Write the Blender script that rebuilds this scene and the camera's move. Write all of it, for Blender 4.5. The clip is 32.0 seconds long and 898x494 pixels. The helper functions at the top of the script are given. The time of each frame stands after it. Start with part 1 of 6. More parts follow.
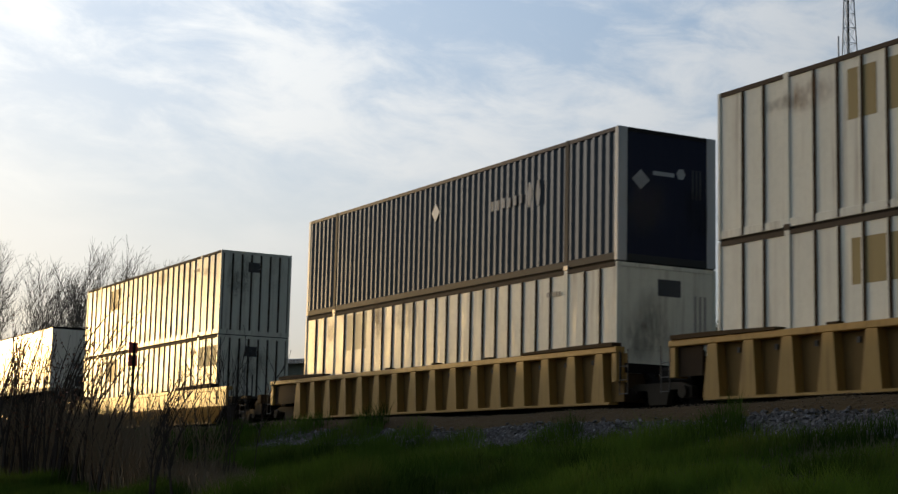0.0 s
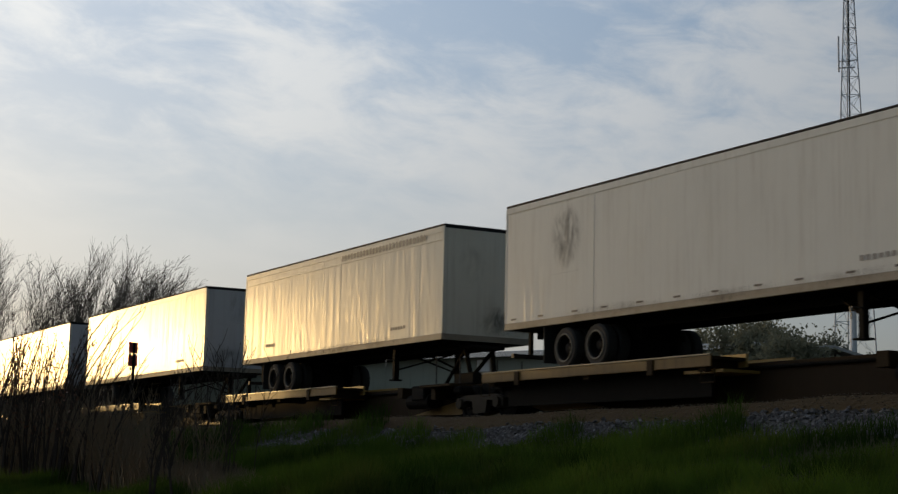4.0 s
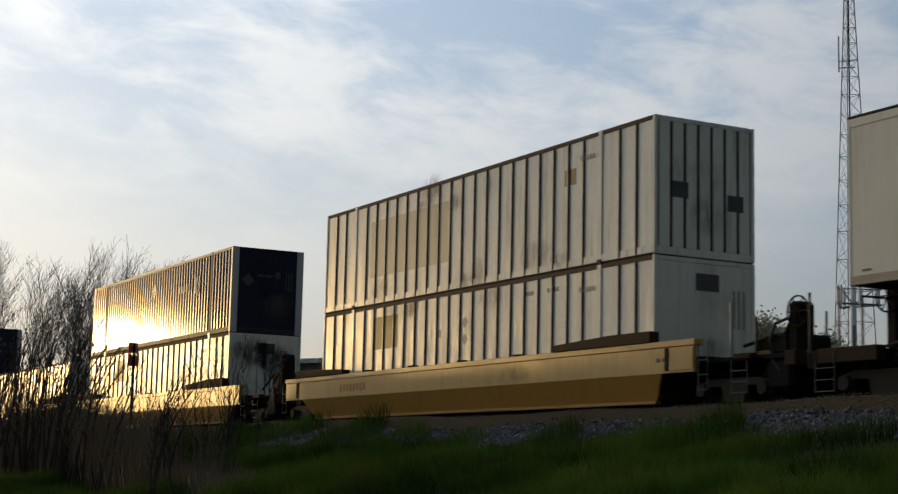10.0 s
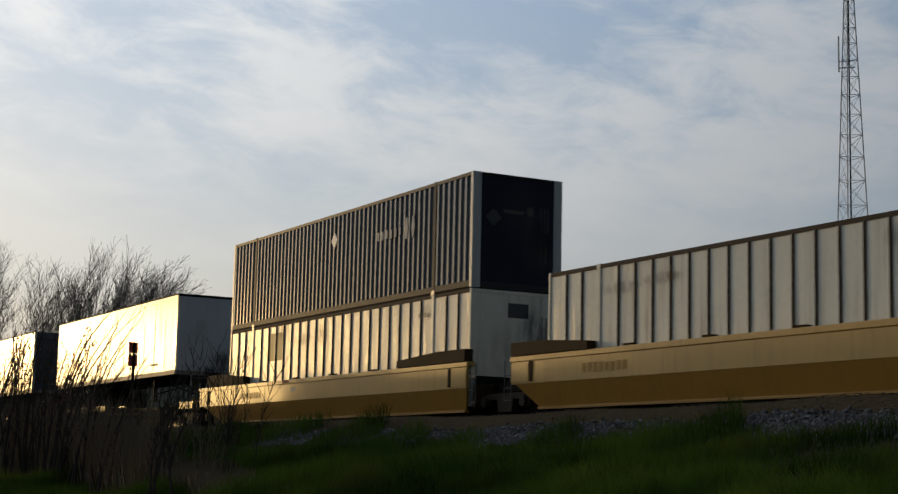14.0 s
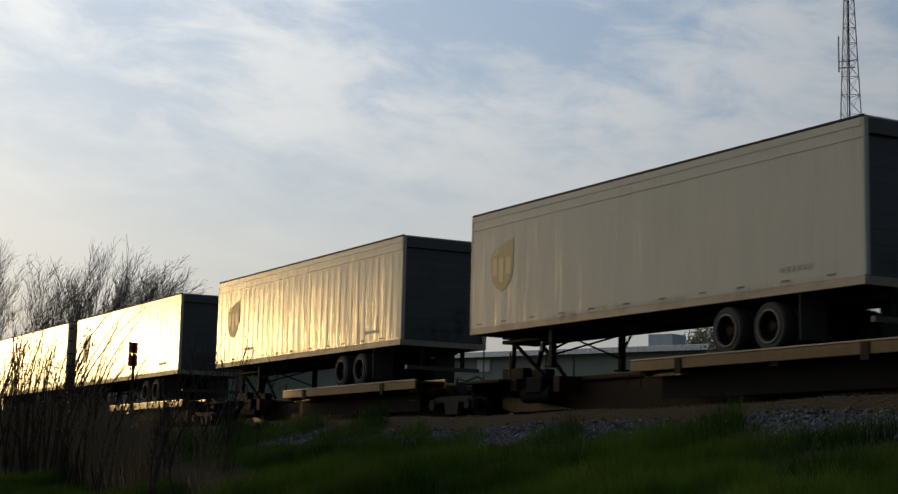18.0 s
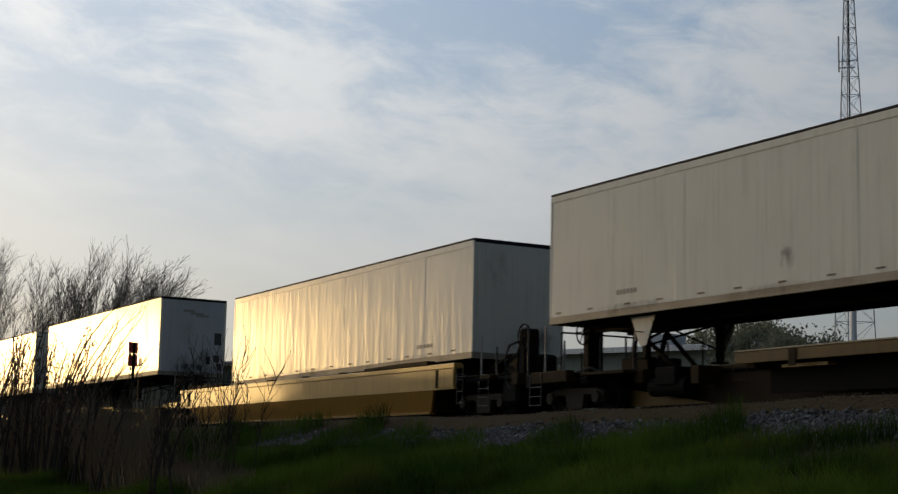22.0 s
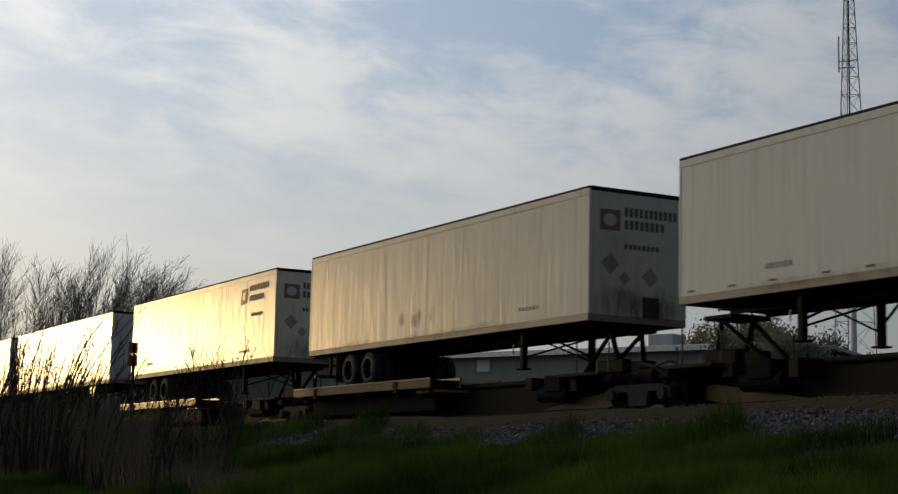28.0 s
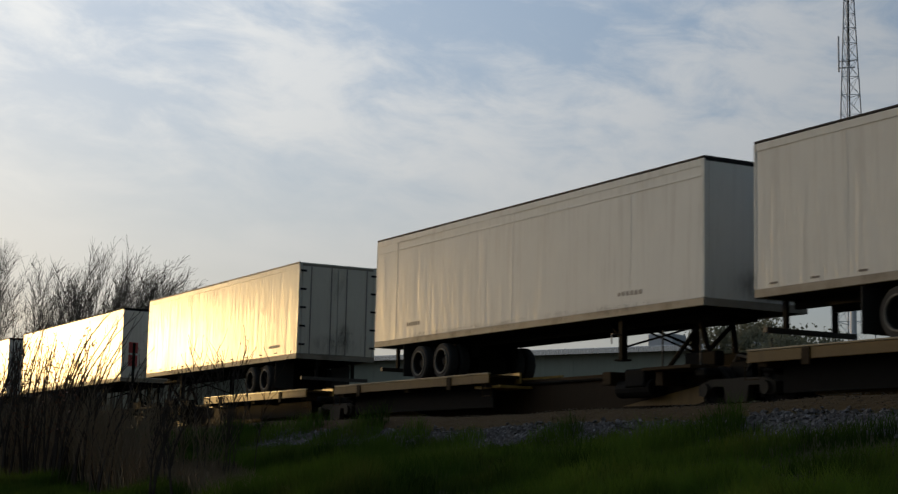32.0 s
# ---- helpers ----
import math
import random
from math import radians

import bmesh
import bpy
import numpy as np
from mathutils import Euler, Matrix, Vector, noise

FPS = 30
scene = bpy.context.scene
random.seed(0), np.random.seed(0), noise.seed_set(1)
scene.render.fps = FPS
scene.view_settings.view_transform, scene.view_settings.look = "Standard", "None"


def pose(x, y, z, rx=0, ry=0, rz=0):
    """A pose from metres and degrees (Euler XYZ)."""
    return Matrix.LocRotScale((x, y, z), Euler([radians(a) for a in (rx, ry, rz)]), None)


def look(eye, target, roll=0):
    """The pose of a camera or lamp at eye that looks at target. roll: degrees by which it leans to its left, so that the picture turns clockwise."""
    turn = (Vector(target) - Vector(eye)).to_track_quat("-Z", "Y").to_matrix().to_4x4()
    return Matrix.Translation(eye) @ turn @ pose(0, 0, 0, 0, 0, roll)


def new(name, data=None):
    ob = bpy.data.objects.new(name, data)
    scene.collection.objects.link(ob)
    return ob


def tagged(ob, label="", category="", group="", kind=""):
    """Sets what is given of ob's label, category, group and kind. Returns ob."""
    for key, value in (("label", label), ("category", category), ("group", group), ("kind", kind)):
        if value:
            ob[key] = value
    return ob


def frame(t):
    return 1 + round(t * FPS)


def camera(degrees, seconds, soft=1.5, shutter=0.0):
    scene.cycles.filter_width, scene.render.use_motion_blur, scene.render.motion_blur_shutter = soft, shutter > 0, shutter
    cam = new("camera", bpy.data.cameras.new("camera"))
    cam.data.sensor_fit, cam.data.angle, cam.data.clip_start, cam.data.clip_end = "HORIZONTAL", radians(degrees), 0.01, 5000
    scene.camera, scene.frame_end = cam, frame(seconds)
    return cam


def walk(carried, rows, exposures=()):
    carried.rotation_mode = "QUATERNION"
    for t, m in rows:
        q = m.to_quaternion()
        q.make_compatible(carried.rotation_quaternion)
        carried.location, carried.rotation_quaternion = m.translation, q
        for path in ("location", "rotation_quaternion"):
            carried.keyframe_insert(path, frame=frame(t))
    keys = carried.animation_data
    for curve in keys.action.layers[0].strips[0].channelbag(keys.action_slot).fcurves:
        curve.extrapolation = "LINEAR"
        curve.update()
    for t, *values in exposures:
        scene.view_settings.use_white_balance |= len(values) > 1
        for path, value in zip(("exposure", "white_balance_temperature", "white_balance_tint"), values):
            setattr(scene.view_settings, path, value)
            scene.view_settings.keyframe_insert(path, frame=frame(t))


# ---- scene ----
ZR = 2.72          # top of the rails
YC = 20.075        # centre line of the track
EYE = (0.0, 0.0, 1.5)


def run(t):
    """How far the train has gone at t seconds."""
    return 13.7737 * t + 0.003815 * t * t


# ---- camera ----
cam = camera(31.83, 32.0, soft=1.3, shutter=0.15)
walk(cam, [(0.0, pose(*EYE, 98.153, -1.306, 61.132)), (32.0, pose(*EYE, 98.153, -1.306, 61.132))], exposures=[(0.0, 0.34), (1.2, 0.28), (2.4, 0.10), (3.4, 0.0), (8.6, 0.04), (10.0, 0.24), (11.5, 0.24), (12.2, 0.18), (13.0, 0.0), (16.0, 0.02), (18.0, 0.07), (21.0, 0.04), (24.0, 0.0), (32.0, 0.0)])

# ---- light ----
SUN_AZ, SUN_EL = 17.0, 4.2       # degrees from -x towards -y, and above the horizon
sun_dir = Vector((-math.cos(radians(SUN_EL)) * math.cos(radians(SUN_AZ)), -math.cos(radians(SUN_EL)) * math.sin(radians(SUN_AZ)), math.sin(radians(SUN_EL))))
sun = new("sun", bpy.data.lights.new("sun", "SUN"))
sun.data.energy, sun.data.angle, sun.data.color = 0.66, radians(0.7), (1.0, 0.63, 0.23)
sun.matrix_world = look(Vector((-300, -100, 60)), Vector((-300, -100, 60)) - sun_dir)


class Nodes:
    """Short way to write node trees."""

    def __init__(self, tree):
        self.t = tree
        tree.nodes.clear()

    def n(self, kind, _ins=None, **props):
        node = self.t.nodes.new(kind)
        for k, v in props.items():
            setattr(node, k, v)
        for k, v in (_ins or {}).items():
            self.put(node.inputs[k], v)
        return node

    def put(self, sock, v):
        if isinstance(v, bpy.types.NodeSocket):
            self.t.links.new(v, sock)
        else:
            sock.default_value = v

    def m(self, op, a, b=0.0, c=0.0, clamp=False):
        return self.n("ShaderNodeMath", {0: a, 1: b, 2: c}, operation=op, use_clamp=clamp).outputs[0]

    def mix(self, f, a, b, blend="MIX"):
        node = self.n("ShaderNodeMix", {0: f, 6: a, 7: b}, data_type="RGBA", blend_type=blend)
        return node.outputs[2]

    def ramp(self, f, stops, interp="LINEAR"):
        node = self.n("ShaderNodeValToRGB", {0: f})
        node.color_ramp.interpolation = interp
        e = node.color_ramp.elements
        while len(e) < len(stops):
            e.new(0.5)
        for el, (p, c) in zip(e, stops):
            el.position = p
            el.color = (*c, 1) if len(c) == 3 else c
        return node.outputs[0]

    def noise(self, vec, scale, detail=3.0, rough=0.55, dist=0.0):
        return self.n("ShaderNodeTexNoise", {"Vector": vec, "Scale": scale, "Detail": detail, "Roughness": rough, "Distortion": dist}).outputs["Fac"]

    def stretch(self, vec, s, loc=(0, 0, 0)):
        return self.n("ShaderNodeMapping", {"Vector": vec, "Scale": s, "Location": loc}).outputs[0]


def g(v):
    return (v, v, v)


# ---- sky ----
world = bpy.data.worlds.new("evening_sky")
scene.world = world
world.use_nodes = True
N = Nodes(world.node_tree)
d = N.n("ShaderNodeTexCoord").outputs["Generated"]
sep = N.n("ShaderNodeSeparateXYZ", {0: d})
dz = sep.outputs[2]
sky = N.n("ShaderNodeTexSky", sky_type="NISHITA", sun_disc=False, sun_elevation=radians(SUN_EL), sun_rotation=math.atan2(sun_dir.x, sun_dir.y), altitude=50, air_density=1.0, dust_density=1.5, ozone_density=1.0)
# a torn sheet of cloud: soft banks drawn out level, breaking into small puffs higher up
across = N.n("ShaderNodeVectorMath", {0: d, 1: (0.483, 0.876, 0.0)}, operation="DOT_PRODUCT").outputs["Value"]
along = N.n("ShaderNodeVectorMath", {0: d, 1: (-0.876, 0.483, 0.0)}, operation="DOT_PRODUCT").outputs["Value"]
height = N.m("ADD", dz, N.m("MULTIPLY", across, 0.10))
flat = N.n("ShaderNodeCombineXYZ", {0: across, 1: along, 2: N.m("MULTIPLY", height, 3.0)}).outputs[0]
c1 = N.noise(N.stretch(flat, (1.0, 1.0, 1.0), (3.1, 1.7, 0.35)), 4.6, 3.0, 0.5, 0.2)
c2 = N.noise(N.stretch(flat, (1.0, 1.0, 0.8), (7.3, 0.4, 2.0)), 15.0, 7.0, 0.60, 0.35)
high = N.n("ShaderNodeMapRange", {0: dz, 1: 0.13, 2: 0.24, 3: 0.22, 4: 1.0}, interpolation_type="SMOOTHSTEP").outputs[0]
cl = N.m("ADD", N.m("MULTIPLY", c1, 0.40), N.m("MULTIPLY", N.m("ADD", 0.5, N.m("MULTIPLY", N.m("SUBTRACT", c2, 0.5), high)), 0.60))
cover = N.ramp(cl, [(0.38, g(0)), (0.62, g(1))], "EASE")
dot = N.n("ShaderNodeVectorMath", {0: d, 1: tuple(sun_dir)}, operation="DOT_PRODUCT").outputs["Value"]
toward = N.m("MAXIMUM", dot, 0.0)
side = N.n("ShaderNodeMapRange", {0: dot, 1: -0.12, 2: 0.98, 3: 0.0, 4: 1.0}, interpolation_type="SMOOTHSTEP").outputs[0]
wide = N.m("MULTIPLY", N.m("POWER", toward, 5.0), 0.47)
near = N.m("MULTIPLY", N.m("POWER", toward, 60.0), 0.85)
low = N.m("POWER", N.m("SUBTRACT", 1.0, N.m("MAXIMUM", dz, 0.0), clamp=True), 5.0)
gap = N.mix(low, (0.255, 0.375, 0.57, 1), (0.200, 0.187, 0.172, 1))
body = N.mix(low, (0.75, 0.80, 0.86, 1), (0.232, 0.216, 0.198, 1))
cloud = N.mix(cover, gap, body)
east = N.mix(cover, (0.028, 0.046, 0.076, 1), (0.048, 0.066, 0.090, 1))
cloud = N.mix(side, east, cloud)
warm = N.mix(1.0, N.mix(low, (1.0, 0.90, 0.70, 1), (1.0, 0.81, 0.48, 1)), N.n("ShaderNodeCombineColor", {0: wide, 1: wide, 2: wide}).outputs[0], "MULTIPLY")
core = N.mix(1.0, N.mix(low, (1.0, 0.92, 0.72, 1), (1.0, 0.80, 0.44, 1)), N.n("ShaderNodeCombineColor", {0: near, 1: near, 2: near}).outputs[0], "MULTIPLY")
warm = N.mix(1.0, warm, core, "ADD")
total = N.mix(1.0, cloud, warm, "ADD")
blue = N.mix(1.0, sky.outputs[0], (0.05, 0.05, 0.05, 1), "MULTIPLY")
total = N.mix(1.0, total, N.mix(N.m("MULTIPLY", cover, 0.8), blue, (0, 0, 0, 1)), "ADD")
below = N.m("LESS_THAN", dz, -0.002)
total = N.mix(below, total, (0.03, 0.035, 0.03, 1))
bg = N.n("ShaderNodeBackground", {0: total, 1: 1.0})
N.n("ShaderNodeOutputWorld", {0: bg.outputs[0]})

# ---- materials ----


def material(name, colour, rough=0.5, metal=0.0, var=0.12, dirt=0.25, dirt_colour=(0.09, 0.07, 0.05), streak=True, bump=0.0, bump_scale=(1, 1, 1), grain=0.0, spec=0.5, rvar=0.1, pucker=0.0):
    """A worn surface: patches, streaks that run down, fine grain and relief."""
    mat = bpy.data.materials.new(name)
    mat.use_nodes = True
    N = Nodes(mat.node_tree)
    co = N.n("ShaderNodeTexCoord").outputs["Object"]
    rnd = N.n("ShaderNodeObjectInfo").outputs["Random"]
    off = N.n("ShaderNodeCombineXYZ", {0: N.m("MULTIPLY", rnd, 37.0), 1: 0.0, 2: N.m("MULTIPLY", rnd, 11.0)}).outputs[0]
    co = N.n("ShaderNodeVectorMath", {0: co, 1: off}, operation="ADD").outputs[0]
    big = N.noise(co, 0.7, 4.0, 0.6)
    fine = N.noise(co, 9.0, 4.0, 0.6)
    c = N.mix(N.m("MULTIPLY", N.m("SUBTRACT", big, 0.35, clamp=True), 3 * var, clamp=True), (*colour, 1), (*[x * 0.55 for x in colour], 1))
    c = N.mix(N.m("MULTIPLY", fine, var, clamp=True), c, (*[min(1, x * 1.3 + 0.02) for x in colour], 1))
    lines = N.noise(N.stretch(co, (5.0, 5.0, 0.25) if streak else (1.5, 1.5, 1.5)), 1.3, 5.0, 0.65)
    patch = N.noise(N.stretch(co, (1.0, 1.0, 0.8), (5, 2, 9)), 0.9, 3.0, 0.6)
    mask = N.m("MULTIPLY", N.ramp(lines, [(0.48, g(0)), (0.78, g(1))]), N.ramp(patch, [(0.35, g(0.15)), (0.7, g(1))]))
    c = N.mix(N.m("MULTIPLY", mask, dirt), c, (*dirt_colour, 1))
    r = N.m("ADD", rough - rvar / 2, N.m("MULTIPLY", N.m("ADD", N.m("MULTIPLY", fine, 0.5), N.m("MULTIPLY", mask, 0.8)), rvar), clamp=True)
    b = N.n("ShaderNodeBsdfPrincipled", {"Base Color": c, "Roughness": r, "Metallic": metal, "Specular IOR Level": spec})
    if bump or grain:
        if pucker:
            # thin sheet drawn into upright folds between its rivets, strongest towards the foot
            folds = N.ramp(N.noise(N.stretch(co, (3.8, 1.0, 0.42), (2, 0, 4)), 1.0, 4.0, 0.55, 0.4), [(0.42, g(0)), (0.56, g(1)), (0.68, g(0.35))], "EASE")
            where = N.ramp(N.noise(N.stretch(co, (0.5, 0.5, 0.9), (8, 3, 1)), 1.0, 2.0), [(0.38, g(0.1)), (0.62, g(1))])
            fold = N.m("MULTIPLY", N.m("MULTIPLY", folds, where), pucker)
        else:
            fold = 0.0
        h = N.m("ADD", fold, N.m("ADD", N.m("MULTIPLY", N.noise(N.stretch(co, bump_scale), 1.0, 3.0, 0.5), bump), N.m("MULTIPLY", fine, grain)))
        N.put(b.inputs["Normal"], N.n("ShaderNodeBump", {"Strength": 1.0, "Distance": 1.0, "Height": h}).outputs[0])
    N.n("ShaderNodeOutputMaterial", {0: b.outputs[0]})
    return mat


M_WHITE = material("white_container_paint", (0.735, 0.725, 0.63), 0.30, spec=0.13, var=0.16, dirt=0.75, dirt_colour=(0.17, 0.105, 0.06), bump=0.012, bump_scale=(2.2, 1, 0.6), grain=0.0006, pucker=0.003)
M_SHADE_STRIP = material("post_shade_and_dirt", (0.055, 0.036, 0.022), 0.8, spec=0.05, dirt=0.3)
M_GRIME = material("rust_streaked_seam", (0.065, 0.050, 0.038), 0.7, spec=0.08, dirt=0.6)
M_NAVY = material("navy_container_paint", (0.016, 0.019, 0.030), 0.13, spec=0.75, rvar=0.06, dirt=0.3, dirt_colour=(0.12, 0.11, 0.10), bump=0.004, grain=0.0005)
M_NAVYEND = material("matt_navy_end_paint", (0.010, 0.013, 0.034), 0.45, spec=0.14, dirt=0.25, dirt_colour=(0.05, 0.05, 0.055))
M_NAVYTRIM = material("dark_blue_grey_frame_paint", (0.040, 0.044, 0.048), 0.5, spec=0.06, dirt=0.5, dirt_colour=(0.06, 0.05, 0.04), bump=0.003)
M_ALU = material("dull_grey_frame_paint", (0.44, 0.45, 0.46), 0.42, metal=0.1, dirt=0.4, bump=0.003)
M_TRAILER = material("white_trailer_sheet", (0.77, 0.765, 0.71), 0.27, spec=0.075, var=0.10, dirt=0.42, dirt_colour=(0.30, 0.25, 0.19), bump=0.008, bump_scale=(3.0, 1, 0.35), grain=0.0005, pucker=0.0022)
M_FOLDED = material("folded_white_trailer_sheet", (0.75, 0.73, 0.66), 0.22, spec=0.12, var=0.10, dirt=0.45, dirt_colour=(0.28, 0.22, 0.15), bump=0.012, bump_scale=(3.4, 1, 0.4), grain=0.0005, pucker=0.0055)
M_TRAILER2 = material("cream_trailer_sheet", (0.71, 0.70, 0.625), 0.27, spec=0.075, var=0.12, dirt=0.45, dirt_colour=(0.25, 0.19, 0.12), bump=0.008, bump_scale=(3.0, 1, 0.3), grain=0.0005, pucker=0.003)
M_MATT = material("chalky_cream_trailer_sheet", (0.67, 0.65, 0.56), 0.32, spec=0.06, var=0.16, dirt=0.5, dirt_colour=(0.24, 0.18, 0.11), bump=0.008, bump_scale=(3.0, 1, 0.3), grain=0.0005, pucker=0.003)
M_TGREY = material("grey_trailer_sheet", (0.455, 0.46, 0.40), 0.25, spec=0.085, dirt=0.35, dirt_colour=(0.2, 0.16, 0.11), bump=0.009, bump_scale=(2.6, 1, 0.3), grain=0.0005, pucker=0.003)
M_RAILTRIM = material("weathered_trailer_rail", (0.30, 0.27, 0.22), 0.55, spec=0.2, var=0.3, dirt=0.85, dirt_colour=(0.10, 0.075, 0.05), streak=False)
M_DARKRAIL = material("dark_top_rail", (0.018, 0.018, 0.020), 0.6, spec=0.08)
M_DOOR = material("grey_roll_door", (0.085, 0.092, 0.105), 0.55, spec=0.2, dirt=0.2)
# white end sheet; the blue of skylight is put into its colour
M_END = material("white_end_sheet_with_sky_blue", (0.52, 0.55, 0.60), 0.45, dirt=0.3)
M_YELLOW = material("yellow_railcar_paint", (0.48, 0.295, 0.075), 0.38, spec=0.34, var=0.2, dirt=0.5, dirt_colour=(0.13, 0.065, 0.027), bump=0.006, grain=0.001)
# less dusty than the sheet above; its downward slant's shade is in the colour
M_LOWER = material("yellow_paint_with_slant_shade", (0.33, 0.168, 0.026), 0.40, spec=0.26, var=0.2, dirt=0.45, dirt_colour=(0.14, 0.065, 0.022), bump=0.006, grain=0.001)
M_RIBBED = material("dust_caked_yellow_paint", (0.37, 0.225, 0.062), 0.45, spec=0.18, var=0.3, dirt=0.8, dirt_colour=(0.10, 0.055, 0.026), bump=0.006, grain=0.001)
M_DECK = material("grimy_yellow_deck_paint", (0.16, 0.092, 0.023), 0.45, spec=0.2, var=0.3, dirt=0.8, dirt_colour=(0.06, 0.036, 0.018))
# lip colour is lightened for the sunlit strip along the deck's top edge
M_LIP = material("worn_sunlit_deck_lip", (0.26, 0.195, 0.095), 0.32, spec=0.6, dirt=0.5)
# rusty yellow taken to near-black; the shade under the cars is in it
M_SPINE = material("rusty_yellow_with_undercar_shade", (0.032, 0.019, 0.009), 0.7, spec=0.08, var=0.3, dirt=0.6, dirt_colour=(0.06, 0.034, 0.018), bump=0.006, grain=0.001)
M_BROWN = material("rusty_brown_steel", (0.042, 0.025, 0.010), 0.75, spec=0.08, var=0.3, dirt=0.5, dirt_colour=(0.04, 0.024, 0.012), streak=False, grain=0.002)
M_BLACK = material("greasy_black_steel", (0.008, 0.007, 0.006), 0.75, spec=0.06, var=0.3, dirt=0.35, dirt_colour=(0.022, 0.016, 0.010), streak=False, grain=0.002)
M_STEEL = material("worn_grey_steel", (0.28, 0.27, 0.26), 0.42, metal=0.7, dirt=0.4)
M_RUBBER = material("dusty_tyre_rubber", (0.055, 0.053, 0.050), 0.85, spec=0.1, dirt=0.4, dirt_colour=(0.04, 0.035, 0.03), streak=False)
M_FLANGE = material("dusty_grey_rim_flange", (0.18, 0.172, 0.15), 0.7, spec=0.15, dirt=0.6, streak=False)
# near-black holds the shade inside the deep rim as well as dirt
M_RIM = material("dirty_rim_with_recess_shade", (0.012, 0.010, 0.009), 0.7, spec=0.1, metal=0.0, dirt=0.5)
M_RAIL = material("rusty_rail_side", (0.06, 0.038, 0.026), 0.75, metal=0.0, streak=False)
M_TIE = material("creosoted_timber", (0.045, 0.034, 0.026), 0.85, var=0.4, streak=False, grain=0.004)
M_OCHRE = material("faded_yellow_marking", (0.53, 0.49, 0.35), 0.42, spec=0.1, dirt=0.5, dirt_colour=(0.16, 0.11, 0.07))
M_YMARK = material("worn_yellow_marking", (0.31, 0.245, 0.115), 0.45, spec=0.1, dirt=0.6, dirt_colour=(0.16, 0.11, 0.07))
M_SHIELD = material("faded_brown_marking", (0.34, 0.305, 0.185), 0.5, spec=0.1, dirt=0.3)
M_GOLD = material("faded_gold_marking", (0.44, 0.40, 0.23), 0.42, spec=0.1, dirt=0.3)
M_CARLET = material("faded_car_lettering", (0.37, 0.21, 0.052), 0.5, spec=0.1, dirt=0.5, dirt_colour=(0.12, 0.06, 0.025))
M_RUST = material("rust_bloom", (0.24, 0.09, 0.025), 0.8, dirt=0.5, dirt_colour=(0.10, 0.05, 0.02))
M_DKMARK = material("dark_olive_marking", (0.12, 0.11, 0.06), 0.5, spec=0.1, dirt=0.4)
M_BLUEC = material("blue_cap_paint", (0.03, 0.06, 0.28), 0.5)
M_LADDER = material("dull_ladder_steel", (0.045, 0.040, 0.034), 0.6, dirt=0.4)
# bay tone: rusty yellow darkened for the shade between the ribs
M_BAY = material("rusty_bay_with_recess_shade", (0.19, 0.115, 0.038), 0.6, spec=0.1, var=0.25, dirt=0.6, dirt_colour=(0.07, 0.04, 0.02))
M_BOGIE = material("dusty_cast_steel", (0.038, 0.031, 0.022), 0.7, spec=0.1, var=0.3, dirt=0.5, dirt_colour=(0.02, 0.015, 0.01), streak=False)
M_FAINT = material("faint_grey_marking", (0.36, 0.34, 0.31), 0.45, spec=0.1, dirt=0.3)
M_COOL = material("bleached_grey_marking", (0.36, 0.38, 0.40), 0.5, spec=0.1, dirt=0.5)
M_DIM = material("grimed_over_marking", (0.075, 0.078, 0.085), 0.5, spec=0.1, dirt=0.4)
M_PALE = material("white_marking", (0.75, 0.75, 0.74), 0.5, dirt=0.15)
M_INK = material("dark_marking", (0.05, 0.05, 0.055), 0.55)
M_DULLINK = material("sun_bleached_dark_marking", (0.16, 0.15, 0.15), 0.55, spec=0.1, dirt=0.4)
M_DULLRED = material("sun_bleached_red_marking", (0.34, 0.16, 0.15), 0.5, spec=0.1, dirt=0.4)
M_RED = material("red_marking", (0.30, 0.05, 0.05), 0.5)
# galvanised steel, its base lightened to carry the haze of distance
M_GALV = material("hazed_galvanised_steel", (0.82, 0.84, 0.88), 0.6, streak=False, dirt=0.1)
M_WALL = material("grey_green_cladding", (0.23, 0.265, 0.215), 0.5, dirt=0.3)
M_FASCIA = material("galvanised_gutter", (0.50, 0.50, 0.50), 0.28, metal=0.8, dirt=0.25)
M_ENDDARK = material("sooty_grey_rear_door", (0.24, 0.215, 0.19), 0.5, spec=0.2, var=0.3, dirt=0.8, dirt_colour=(0.05, 0.042, 0.035))
M_ROOF = material("pale_metal_roof", (0.42, 0.43, 0.45), 0.35, metal=0.3, dirt=0.3)
# bark lightened to grey, with the haze before the far trees mixed in
M_TWIG = material("haze_grey_twig", (0.105, 0.092, 0.078), 0.9, streak=False, var=0.3, spec=0.1)
M_BARK = material("bare_twig_bark", (0.050, 0.036, 0.028), 0.9, streak=False, var=0.3)
M_LEAFR = material("dead_red_brown_leaf", (0.16, 0.055, 0.022), 0.7, streak=False, var=0.4)
M_SIGNP = material("dark_sign_paint", (0.60, 0.09, 0.085), 0.5)


